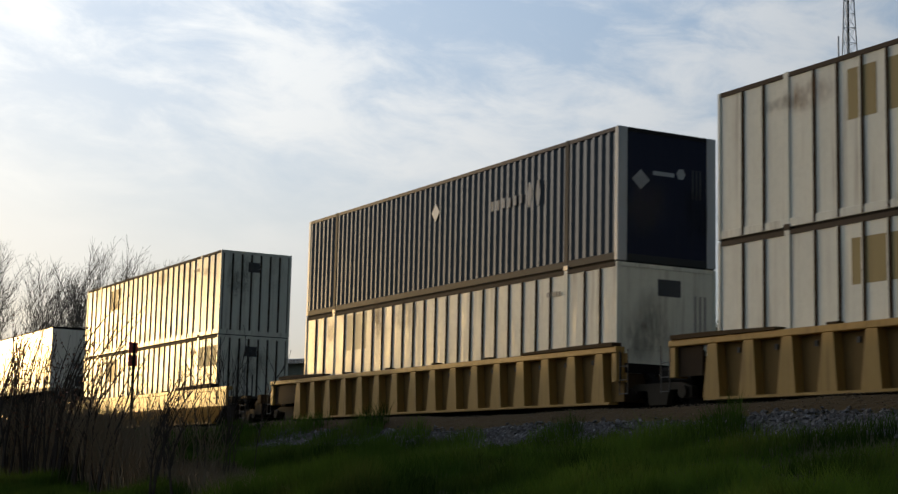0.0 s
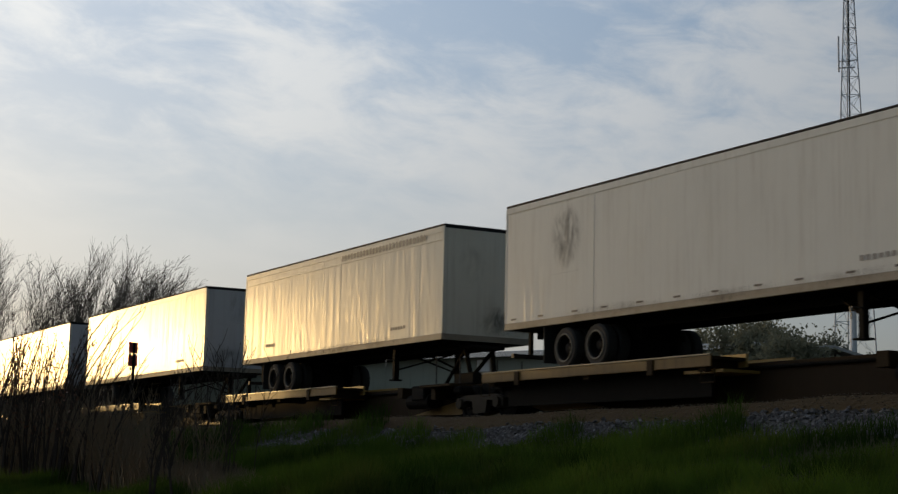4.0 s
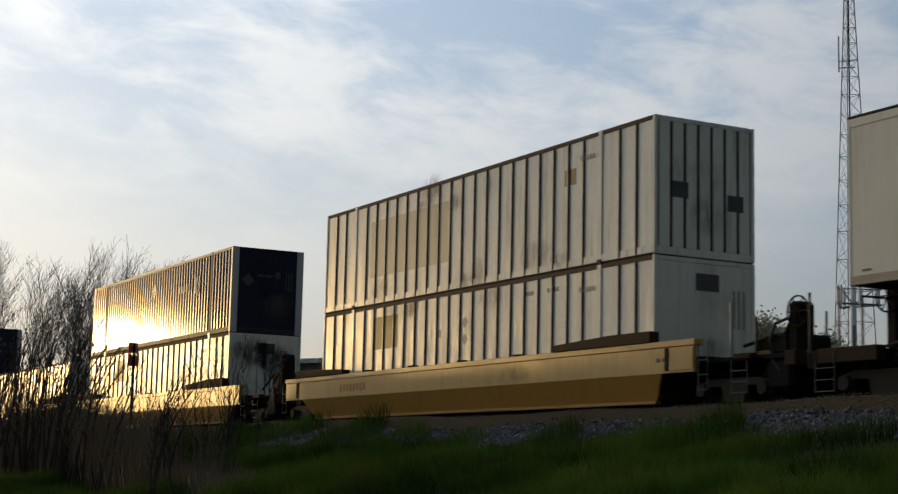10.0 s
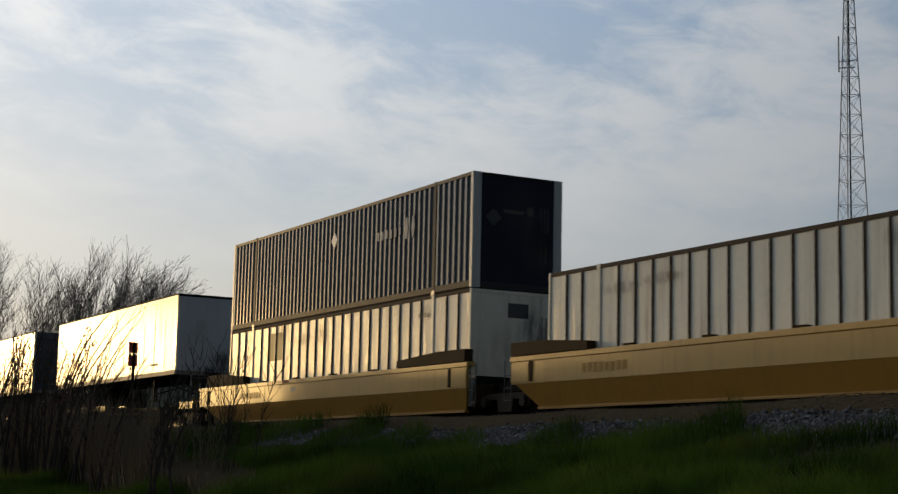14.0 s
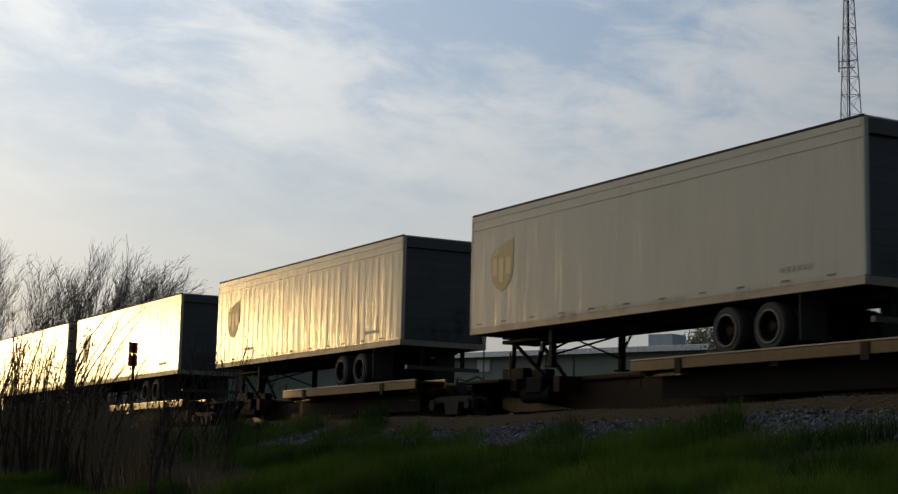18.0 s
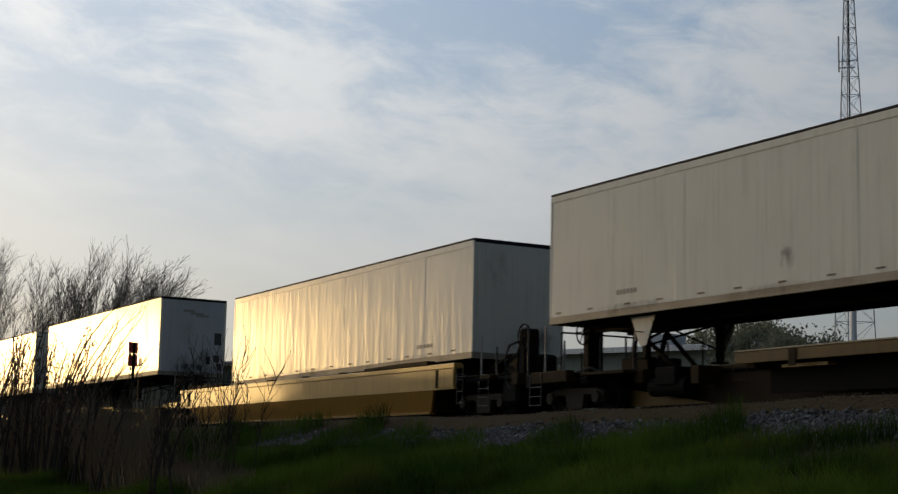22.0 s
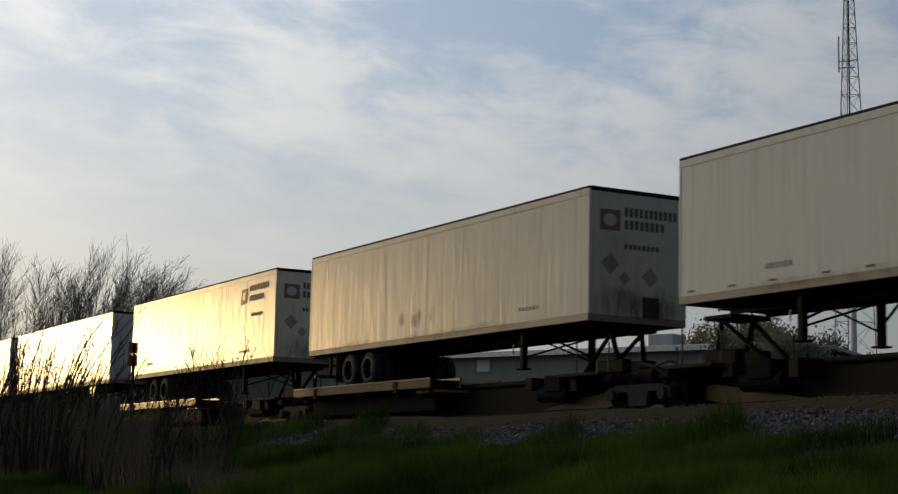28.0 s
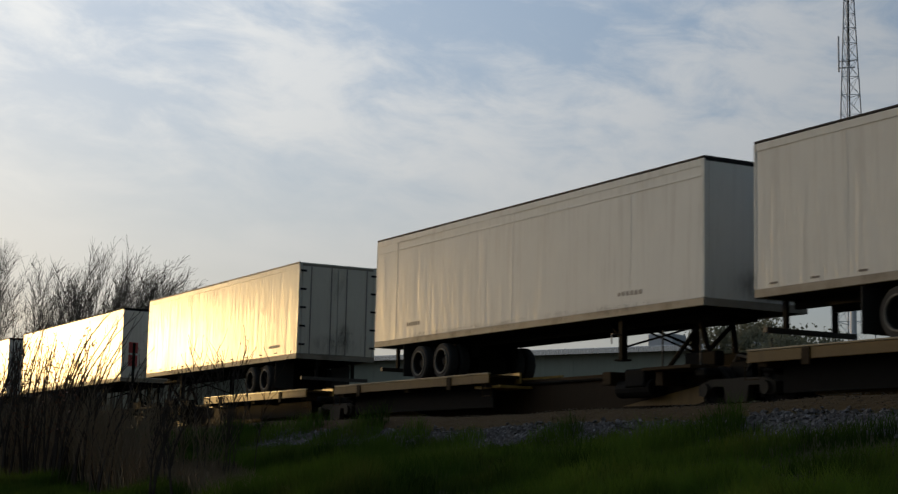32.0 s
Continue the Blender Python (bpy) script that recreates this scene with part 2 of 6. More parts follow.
def stain_material(name, colour, strength=0.8):
    """A blot that fades out round its own middle, broken up by runs and specks."""
    mat = bpy.data.materials.new(name)
    mat.use_nodes = True
    N = Nodes(mat.node_tree)
    tc = N.n("ShaderNodeTexCoord")
    co, gen = tc.outputs["Object"], tc.outputs["Generated"]
    rnd = N.n("ShaderNodeObjectInfo").outputs["Random"]
    q = N.n("ShaderNodeVectorMath", {0: co, 1: N.n("ShaderNodeCombineXYZ", {0: N.m("MULTIPLY", rnd, 31.0), 1: N.m("MULTIPLY", rnd, 17.0), 2: 0.0}).outputs[0]}, operation="ADD").outputs[0]
    sp = N.n("ShaderNodeSeparateXYZ", {0: gen})
    r = None
    for k in range(3):
        e = N.m("POWER", N.m("ABSOLUTE", N.m("MULTIPLY", N.m("SUBTRACT", sp.outputs[k], 0.5), 2.0)), 2.0)
        # a blot has no thickness: that way counts for nothing
        e = N.m("MULTIPLY", e, N.m("LESS_THAN", e, 0.985))
        r = e if r is None else N.m("ADD", r, e)
    fall = N.m("SUBTRACT", 1.0, r, clamp=True)
    br = N.noise(N.stretch(q, (2.0, 2.0, 0.7)), 2.5, 7.0, 0.72, 0.6)
    a = N.m("MULTIPLY", N.ramp(br, [(0.40, g(0)), (0.72, g(1))]), N.ramp(fall, [(0.0, g(0)), (1.0, g(1))], "EASE"))
    b = N.n("ShaderNodeBsdfPrincipled", {"Base Color": (*colour, 1), "Roughness": 0.7, "Specular IOR Level": 0.1})
    mx = N.n("ShaderNodeMixShader", {0: N.m("MULTIPLY", a, strength), 1: N.n("ShaderNodeBsdfTransparent").outputs[0], 2: b.outputs[0]})
    N.n("ShaderNodeOutputMaterial", {0: mx.outputs[0]})
    return mat


M_SOOT = stain_material("sooty_stain", (0.05, 0.043, 0.037), 0.65)
M_RUSTSTAIN = stain_material("rusty_stain", (0.20, 0.115, 0.055), 0.35)
M_RUSTRUN = stain_material("rust_run", (0.22, 0.11, 0.045), 0.7)
M_BLACKSOOT = stain_material("heavy_black_soot", (0.022, 0.020, 0.018), 0.97)
M_SMEAR = stain_material("grey_smear", (0.16, 0.15, 0.13), 0.9)
M_SMUDGE = stain_material("brown_smudge", (0.20, 0.14, 0.08), 0.8)
M_DUST = stain_material("dusty_stain", (0.26, 0.21, 0.15), 0.30)

# ---- mesh helpers ----


def box(bm, x0, x1, y0, y1, z0, z1, bevel=0.0):
    v = [bm.verts.new((x, y, z)) for z in (z0, z1) for y in (y0, y1) for x in (x0, x1)]
    fs = [bm.faces.new([v[i] for i in q]) for q in ((0, 2, 3, 1), (4, 5, 7, 6), (0, 1, 5, 4), (2, 6, 7, 3), (0, 4, 6, 2), (1, 3, 7, 5))]
    if bevel:
        es = list({e for f in fs for e in f.edges})
        bmesh.ops.bevel(bm, geom=es, offset=bevel, segments=1, affect="EDGES")
    return v


def prism(bm, pts, axis, a0, a1):
    """Extrude a closed outline (two coordinates a point) along an axis; the outline holds the other two, in order."""
    def place(p, a):
        q = list(p)
        q.insert("xyz".index(axis), a)
        return bm.verts.new(q)
    A, B = [place(p, a0) for p in pts], [place(p, a1) for p in pts]
    n = len(pts)
    for i in range(n):
        bm.faces.new((A[i], A[(i + 1) % n], B[(i + 1) % n], B[i]))
    bm.faces.new(A[::-1])
    bm.faces.new(B)
    bmesh.ops.recalc_face_normals(bm, faces=bm.faces)


def rod(bm, a, b, r0, r1=None, n=8):
    a, b = Vector(a), Vector(b)
    r1 = r0 if r1 is None else r1
    q = (b - a).to_track_quat("Z", "Y")
    ring = [[bm.verts.new(p + q @ Vector((r * math.cos(2 * math.pi * i / n), r * math.sin(2 * math.pi * i / n), 0))) for i in range(n)] for p, r in ((a, r0), (b, r1))]
    for i in range(n):
        j = (i + 1) % n
        bm.faces.new((ring[0][i], ring[0][j], ring[1][j], ring[1][i]))
    bm.faces.new(ring[0][::-1])
    bm.faces.new(ring[1])


def tube(bm, pts, r, n=6):
    """A bar of even thickness along a line of points."""
    rings = []
    for i, p in enumerate(pts):
        a, b = Vector(pts[max(i - 1, 0)]), Vector(pts[min(i + 1, len(pts) - 1)])
        q = (b - a).to_track_quat("Z", "Y")
        rings.append([bm.verts.new(Vector(p) + q @ Vector((r * math.cos(2 * math.pi * k / n), r * math.sin(2 * math.pi * k / n), 0))) for k in range(n)])
    for A, B in zip(rings, rings[1:]):
        for k in range(n):
            j = (k + 1) % n
            bm.faces.new((A[k], A[j], B[j], B[k]))
    bm.faces.new(rings[0][::-1])
    bm.faces.new(rings[-1])


def lathe(bm, cx, cz, prof, n=24):
    """Turn an outline of (radius, y) round the y axis through (cx, cz)."""
    rings = [[bm.verts.new((cx + r * math.cos(2 * math.pi * i / n), y, cz + r * math.sin(2 * math.pi * i / n))) for i in range(n)] for r, y in prof]
    for A, B in zip(rings, rings[1:]):
        for i in range(n):
            j = (i + 1) % n
            bm.faces.new((A[i], A[j], B[j], B[i]))
    bm.faces.new(rings[0])
    bm.faces.new(rings[-1][::-1])
    bmesh.ops.recalc_face_normals(bm, faces=bm.faces)


def part(name, bm, mat, parent=None, label=""):
    me = bpy.data.meshes.new(name)
    bm.to_mesh(me)
    bm.free()
    me.materials.append(mat)
    ob = new(name, me)
    ob.parent = parent
    if label:
        tagged(ob, label)
    return ob


def shared(name, me, parent, loc=(0, 0, 0)):
    ob = new(name, me)
    ob.parent, ob.location = parent, loc
    return ob


def boxes(name, mat, parent, *bs, label="", bevel=0.0):
    bm = bmesh.new()
    for b in bs:
        box(bm, *b, bevel=bevel)
    return part(name, bm, mat, parent, label)


def rods(name, mat, parent, *rs, label="", n=8):
    bm = bmesh.new()
    for a, b, r in rs:
        rod(bm, a, b, r, n=n)
    return part(name, bm, mat, parent, label)


def thing(name, label, category, group=""):
    return tagged(new(name), label, category, group)


def side_shape(name, mat, parent, pts, y, label=""):
    """A thin flat mark on a face that looks towards -y; pts are (x, z)."""
    bm = bmesh.new()
    prism(bm, pts, "y", y - 0.004, y)
    return part(name, bm, mat, parent, label)


def end_shape(name, mat, parent, pts, x, label=""):
    """A thin flat mark on a face that looks towards +x; pts are (y, z)."""
    bm = bmesh.new()
    prism(bm, pts, "x", x, x + 0.004)
    return part(name, bm, mat, parent, label)


def stain(parent, mat, face, a, z, ra, rz, off):
    """A blot on a side (face "y", at y = off) or an end wall (face "x", at x = off); a, z: its middle."""
    bm = bmesh.new()
    pts = [(-ra, 0, -rz), (ra, 0, -rz), (ra, 0, rz), (-ra, 0, rz)] if face == "y" else [(0, -ra, -rz), (0, ra, -rz), (0, ra, rz), (0, -ra, rz)]
    bm.faces.new([bm.verts.new(p) for p in pts])
    ob = part("stain", bm, mat, parent)
    ob.location = (a, off, z) if face == "y" else (off, a, z)
    return ob


def rect(a0, a1, z0, z1):
    return [(a0, z0), (a1, z0), (a1, z1), (a0, z1)]


def oval(a, z, ra, rz, n=20):
    return [(a + ra * math.cos(2 * math.pi * k / n), z + rz * math.sin(2 * math.pi * k / n)) for k in range(n)]


moving = []        # (thing, place along the train)


def rolling(ob, s):
    ob.matrix_basis = pose(s, YC, ZR)
    moving.append((ob, s))
    return ob


# ---- ground ----


def ground_height(x, y):
    pts = [(-30, 0.0), (2, 0.0), (6, 0.45), (10, 1.08), (13, 1.60), (14.8, 2.02), (15.3, 2.20), (15.9, 2.50), (16.6, 2.74), (17.2, 2.75), (18.0, 2.58), (18.9, 2.55), (21.3, 2.55), (21.9, 2.50), (23.2, 2.3), (26, 2.7), (28.5, 3.6), (31, 3.7), (36, 2.8), (60, 2.3)]
    z = np.interp(y, [p[0] for p in pts], [p[1] for p in pts])
    near = np.exp(-((np.asarray(y) - 11) / 5.0) ** 2)
    return z + near * (0.10 * np.sin(x * 0.31 + 0.8) + 0.08 * np.sin(x * 0.83 + y * 0.6) + 0.05 * np.sin(x * 1.7 - y * 1.1))


def sheet(name, xs, ys, mat, zoff=0.0, jitter=0.0, rng=None):
    X, Y = np.meshgrid(xs, ys)
    Z = ground_height(X, Y) + zoff
    if jitter:
        Z = Z + rng.uniform(-jitter, jitter, Z.shape)
    v = np.stack([X, Y, Z], -1).reshape(-1, 3)
    w = len(xs)
    f = [(j * w + i, j * w + i + 1, (j + 1) * w + i + 1, (j + 1) * w + i) for j in range(len(ys) - 1) for i in range(w - 1)]
    me = bpy.data.meshes.new(name)
    me.from_pydata(v.tolist(), [], f)
    me.materials.append(mat)
    for p in me.polygons:
        p.use_smooth = True
    return new(name, me)


def soil_material():
    mat = bpy.data.materials.new("grassy_soil")
    mat.use_nodes = True
    N = Nodes(mat.node_tree)
    co = N.n("ShaderNodeTexCoord").outputs["Object"]
    a, b = N.noise(co, 0.25, 5.0), N.noise(co, 6.0, 5.0)
    c = N.mix(a, (0.030, 0.050, 0.014, 1), (0.065, 0.060, 0.028, 1))
    c = N.mix(N.m("MULTIPLY", b, 0.6), c, (0.035, 0.028, 0.018, 1))
    far = N.n("ShaderNodeMapRange", {0: N.n("ShaderNodeSeparateXYZ", {0: co}).outputs[1], 1: 21.5, 2: 26.0, 3: 0.0, 4: 0.85}).outputs[0]
    c = N.mix(far, c, N.mix(b, (0.075, 0.050, 0.024, 1), (0.14, 0.10, 0.05, 1)))
    berm = N.n("ShaderNodeMapRange", {0: N.m("ADD", N.n("ShaderNodeSeparateXYZ", {0: co}).outputs[1], N.m("MULTIPLY", b, 0.3)), 1: 15.75, 2: 16.0, 3: 0.0, 4: 1.0}).outputs[0]
    c = N.mix(N.m("MULTIPLY", berm, N.m("LESS_THAN", N.n("ShaderNodeSeparateXYZ", {0: co}).outputs[1], 22.0)), c, N.mix(b, (0.042, 0.027, 0.012, 1), (0.085, 0.056, 0.026, 1)))
    bs = N.n("ShaderNodeBsdfPrincipled", {"Base Color": c, "Roughness": 0.95, "Specular IOR Level": 0.1})
    N.put(bs.inputs["Normal"], N.n("ShaderNodeBump", {"Strength": 0.8, "Distance": 0.1, "Height": b}).outputs[0])
    N.n("ShaderNodeOutputMaterial", {0: bs.outputs[0]})
    return mat


def stone_material(name, tones):
    mat = bpy.data.materials.new(name)
    mat.use_nodes = True
    N = Nodes(mat.node_tree)
    rnd = N.n("ShaderNodeNewGeometry").outputs["Random Per Island"]
    co = N.n("ShaderNodeTexCoord").outputs["Object"]
    c = N.ramp(rnd, list(zip((0.0, 0.5, 0.9, 1.0), tones)))
    c = N.mix(N.m("MULTIPLY", N.noise(co, 14.0), 0.5), c, (0.12, 0.10, 0.08, 1))
    bs = N.n("ShaderNodeBsdfPrincipled", {"Base Color": c, "Roughness": 0.85})
    N.n("ShaderNodeOutputMaterial", {0: bs.outputs[0]})
    return mat


M_SOIL, M_STONE = soil_material(), stone_material("crushed_ballast", ((0.024, 0.023, 0.026), (0.052, 0.052, 0.058), (0.095, 0.095, 0.105), (0.24, 0.24, 0.25)))
xs = np.concatenate([np.array([-3000, -1500, -700, -300, -150]), np.arange(-100, 20, 1.0), np.array([40, 100, 300, 700, 1500, 3000])])
ys = np.concatenate([np.array([-3000, -1000, -300, -100, -30, -10]), np.arange(0, 30, 0.5), np.array([34, 40, 50, 60, 100, 300, 1000, 3000])])
tagged(sheet("ground", xs, ys, M_SOIL), "dark grassy ground rising to a railway embankment", "ground", kind="structure")

# ---- railway bogies ----
AXLE_Z, WHEEL_R = 0.46, 0.46
spinning = []      # (wheelset, place along the train)


def wheelset_mesh():
    bm = bmesh.new()
    rod(bm, (0, -1.05, 0), (0, 1.05, 0), 0.075, n=12)
    for s in (-1, 1):
        lathe(bm, 0, 0, [(0.10, s * 0.66), (0.13, s * 0.67), (0.40, s * 0.69), (0.485, s * 0.66), (0.485, s * 0.69), (WHEEL_R, s * 0.70), (WHEEL_R - 0.01, s * 0.80), (0.37, s * 0.80), (0.34, s * 0.75), (0.14, s * 0.74), (0.12, s * 0.81)], 28)
        for k in range(6):       # cast holes near the hub, as raised pads
            a = k * math.pi / 3
            rod(bm, (0.24 * math.cos(a), s * 0.745, 0.24 * math.sin(a)), (0.24 * math.cos(a), s * 0.765, 0.24 * math.sin(a)), 0.03, n=6)
    me = bpy.data.meshes.new("wheelset")
    bm.to_mesh(me)
    bm.free()
    me.materials.append(M_BLACK)
    return me


def side_frame_mesh(s):
    bm = bmesh.new()
    y0, y1 = (0.93, 1.07) if s > 0 else (-1.07, -0.93)
    prism(bm, [(-1.12, 0.36), (-1.12, 0.56), (-0.75, 0.66), (0.75, 0.66), (1.12, 0.56), (1.12, 0.36), (0.95, 0.33), (0.68, 0.52), (0.36, 0.52), (0.30, 0.22), (-0.30, 0.22), (-0.36, 0.52), (-0.68, 0.52), (-0.95, 0.33)], "y", y0, y1)
    for x in (-0.89, 0.89):
        rod(bm, (x, s * 0.95, AXLE_Z), (x, s * 1.15, AXLE_Z), 0.13, n=12)
    for x in (-0.18, 0.0, 0.18):
        rod(bm, (x, s * 1.0, 0.24), (x, s * 1.0, 0.54), 0.075, n=10)
    me = bpy.data.meshes.new("side_frame")
    bm.to_mesh(me)
    bm.free()
    me.materials.append(M_BOGIE)
    return me


def bolster_mesh():
    bm = bmesh.new()
    box(bm, -0.22, 0.22, -1.0, 1.0, 0.42, 0.68, bevel=0.04)
    rod(bm, (0, 0, 0.6), (0, 0, 0.80), 0.25, n=14)
    for x in (-0.5, 0.5):
        box(bm, x - 0.05, x + 0.05, -0.85, 0.85, 0.30, 0.38)
    me = bpy.data.meshes.new("bogie")
    bm.to_mesh(me)
    bm.free()
    me.materials.append(M_BLACK)
    return me


WHEELSET, FRAME_A, FRAME_B, BOLSTER = wheelset_mesh(), side_frame_mesh(1), side_frame_mesh(-1), bolster_mesh()


def bogie(car, s0, x):
    b = shared("bogie", BOLSTER, car, (x, 0, 0))
    shared("side_frame", FRAME_A, b)
    shared("side_frame", FRAME_B, b)
    for dx in (-0.89, 0.89):
        w = shared("wheelset", WHEELSET, b, (dx, 0, AXLE_Z))
        spinning.append((w, dx, s0 + x + dx))


def brake_wheel(car, x, y, z):
    bm = bmesh.new()
    n = 20
    ring = [(x + 0.28 * math.cos(2 * math.pi * i / n), y, z + 0.28 * math.sin(2 * math.pi * i / n)) for i in range(n)]
    for a, b in zip(ring, ring[1:] + ring[:1]):
        rod(bm, a, b, 0.018, n=6)
    for k in range(6):
        a = k * math.pi / 3
        rod(bm, (x, y, z), (x + 0.28 * math.cos(a), y, z + 0.28 * math.sin(a)), 0.013, n=5)
    rod(bm, (x, y, z), (x, y + 0.22, z), 0.03, n=8)
    return part("brake_wheel", bm, M_BLACK, car, "black spoked brake wheel")


# ---- well cars ----
CL, CW, CH = 16.15, 2.59, 2.896


def bars(name, mat, parent, x0, x1, y, z0, z1, n, seed, gap=0.35):
    """Unreadable lettering: a row of upright bars on a face that looks towards -y."""
    rng = random.Random(seed)
    w = (x1 - x0) / n
    bs = []
    for i in range(n):
        a = x0 + i * w
        bs.append((a, a + w * (1 - gap), y - 0.004, y, z0 + rng.uniform(0, 0.12) * (z1 - z0), z1 - rng.uniform(0, 0.12) * (z1 - z0)))
    return tagged(boxes(name, mat, parent, *bs), kind="stuff")


def well_car(s, front, rear, ribbed=False, bogies=(True, True), platform=True, brake=0.0, rear_brake=False, lettering=1, ledges=(0.27, 0.30), cut=(0.85, 0.10, 1.35, 0.25), label=""):
    """s: place of its container's front end; front, rear: how far its sides reach past the container.
    cut: where the lower sheet's slanted ends lie past the container (front top and bottom, rear top and bottom).
    brake: height of the brake wheel on the front platform."""
    car = thing("well_car", label or ("yellow ribbed-side container well car, dusty" if ribbed else "yellow smooth-sided container well car, weathered and dusty"), "railcar", "well cars of the train")
    xa, xb = front, -CL - rear
    for sy in (-1, 1):
        def yy(a, b):
            return (min(sy * a, sy * b), max(sy * a, sy * b))
        boxes("top_chord", M_RIBBED if ribbed else M_YELLOW, car, (xb, xa, *yy(1.30, 1.53), 1.30, 1.43), bevel=0.015)
        if not ribbed:
            bm = bmesh.new()
            prism(bm, [(xb + 0.05, 0.80), (xb + 0.05, 1.298), (xa - 0.05, 1.298), (xa - 0.05, 0.80)], "y", *yy(1.44, 1.50))
            part("side_sheet", bm, M_YELLOW, car)
            bm = bmesh.new()
            A = [(-CL - cut[2], sy * 1.495, 0.797), (cut[0], sy * 1.495, 0.797), (cut[1], sy * 1.36, 0.28), (-CL - cut[3], sy * 1.36, 0.28)]
            va = [bm.verts.new(p) for p in A]
            vb = [bm.verts.new((p[0], p[1] - sy * 0.05, p[2])) for p in A]
            bm.faces.new(va), bm.faces.new(vb[::-1])
            for k in range(4):
                bm.faces.new((va[k], va[(k + 1) % 4], vb[(k + 1) % 4], vb[k]))
            bmesh.ops.recalc_face_normals(bm, faces=bm.faces)
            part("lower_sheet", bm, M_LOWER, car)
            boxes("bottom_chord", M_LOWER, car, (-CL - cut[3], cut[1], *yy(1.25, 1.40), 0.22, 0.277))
            # end panel with its frame
            for x0, sgn in ((xa, -1), (xb, 1)):
                a, b = sorted((x0 + sgn * 0.06, x0 + sgn * 0.80))
                boxes("end_panel", M_YELLOW, car, (a, b, *yy(1.503, 1.52), 0.84, 1.27), bevel=0.005)
                boxes("end_rib", M_BROWN, car, (x0 + sgn * 0.90 - 0.05, x0 + sgn * 0.90 + 0.05, *yy(1.503, 1.53), 0.84, 1.29), bevel=0.004)
        else:
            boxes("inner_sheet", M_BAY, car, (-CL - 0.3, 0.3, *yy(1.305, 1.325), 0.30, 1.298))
            boxes("bottom_chord", M_RIBBED, car, (-CL - 0.1, 0.1, *yy(1.33, 1.55), 0.24, 0.29))
            n = 16
            for k in range(n):
                x = -0.35 - k * (CL - 0.45) / (n - 1)
                bm = bmesh.new()
                prism(bm, [(x - 0.25, 0.292), (x + 0.24, 0.292), (x + 0.15, 1.297), (x - 0.11, 1.297)], "y", *yy(1.327, 1.53))
                part("rib", bm, M_RIBBED, car)
                boxes("bolt_plate", M_LADDER, car, (x - 0.50, x - 0.42, *yy(1.327, 1.36), 1.10, 1.20))
            for x0, sgn in ((xa, -1), (xb, 1)):
                a, b = sorted((x0 + sgn * 0.02, x0 + sgn * 0.20))
                boxes("end_post", M_RIBBED, car, (a, b, *yy(1.20, 1.50), 0.70, 1.297), bevel=0.01)
                a, b = sorted((x0 + sgn * 0.20, (0.3 if x0 == xa else -CL - 0.3)))
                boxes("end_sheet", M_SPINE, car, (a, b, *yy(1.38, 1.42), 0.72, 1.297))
        # guide ledges over both ends
        for x0, x1, lh in ((min(0.2, xa - 0.05), -3.4, ledges[0]), (-CL - min(1.3, rear - 0.1), -CL + 1.95, ledges[1])):
            bm = bmesh.new()
            prism(bm, [(x0, 1.434), (x1, 1.434), (x1, 1.434 + lh * 0.6), (x0 + (x1 - x0) * 0.4, 1.434 + lh), (x0, 1.434 + lh)], "y", *yy(1.325, 1.565))
            part("guide_ledge", bm, M_BROWN, car, "rust-brown container guide")
        for k in range(4):
            x = -5.0 - k * 2.6
            boxes("stop_block", M_BROWN, car, (x - 0.14, x + 0.14, *yy(1.36, 1.52), 1.434, 1.475))
    boxes("floor", M_BLACK, car, (-CL - 0.2, 0.1, -1.2, 1.2, 0.24, 0.30))
    for x0, sgn in ((xa, -1), (xb, 1)):
        inner = 0.22 if x0 == xa else -CL - 0.22
        a, b = sorted((x0, inner))
        boxes("end_platform", M_BLACK, car, (a, b, -1.29, 1.29, 0.90, 1.10))
        boxes("bulkhead", M_BROWN, car, (inner - 0.04, inner + 0.04, -1.28, 1.28, 0.3, 0.895))
        a2, b2 = sorted((x0 - sgn * 0.3, inner))
        boxes("draft_sill", M_BLACK, car, (a2, b2, -0.30, 0.30, 0.50, 0.896))
        for sy in (-1, 1):
            bm = bmesh.new()
            for k in range(3):
                rod(bm, (x0 - sgn * 0.32, sy * 1.46, 0.45 + 0.28 * k), (x0 - sgn * 0.04, sy * 1.46, 0.45 + 0.28 * k), 0.012, n=6)
            for dx in (-0.32, -0.04):
                rod(bm, (x0 + sgn * dx, sy * 1.46, 0.42), (x0 + sgn * dx, sy * 1.46, 1.36), 0.012, n=6)
            part("ladder", bm, M_LADDER, car, "worn grey end ladder")
        bm = bmesh.new()
        tube(bm, [(x0, -0.35, 0.85), (x0 - sgn * 0.15, -0.38, 0.60), (x0 - sgn * 0.35, -0.38, 0.45), (x0 - sgn * 0.6, -0.36, 0.48)], 0.028)
        part("brake_hose", bm, M_RUBBER, car)
    boxes("articulation_frame" if not (bogies[1] and rear > 1.8) else "end_frame", M_BLACK, car, (xb - (1.0 if rear < 1.8 else 0.35), xb + 0.2, -1.05, 1.05, 0.62, 0.98), bevel=0.08)
    if bogies[1] and rear > 1.8:
        rods("coupler", M_BLACK, car, ((xb, 0, 0.74), (xb - 0.75, 0, 0.74), 0.11))
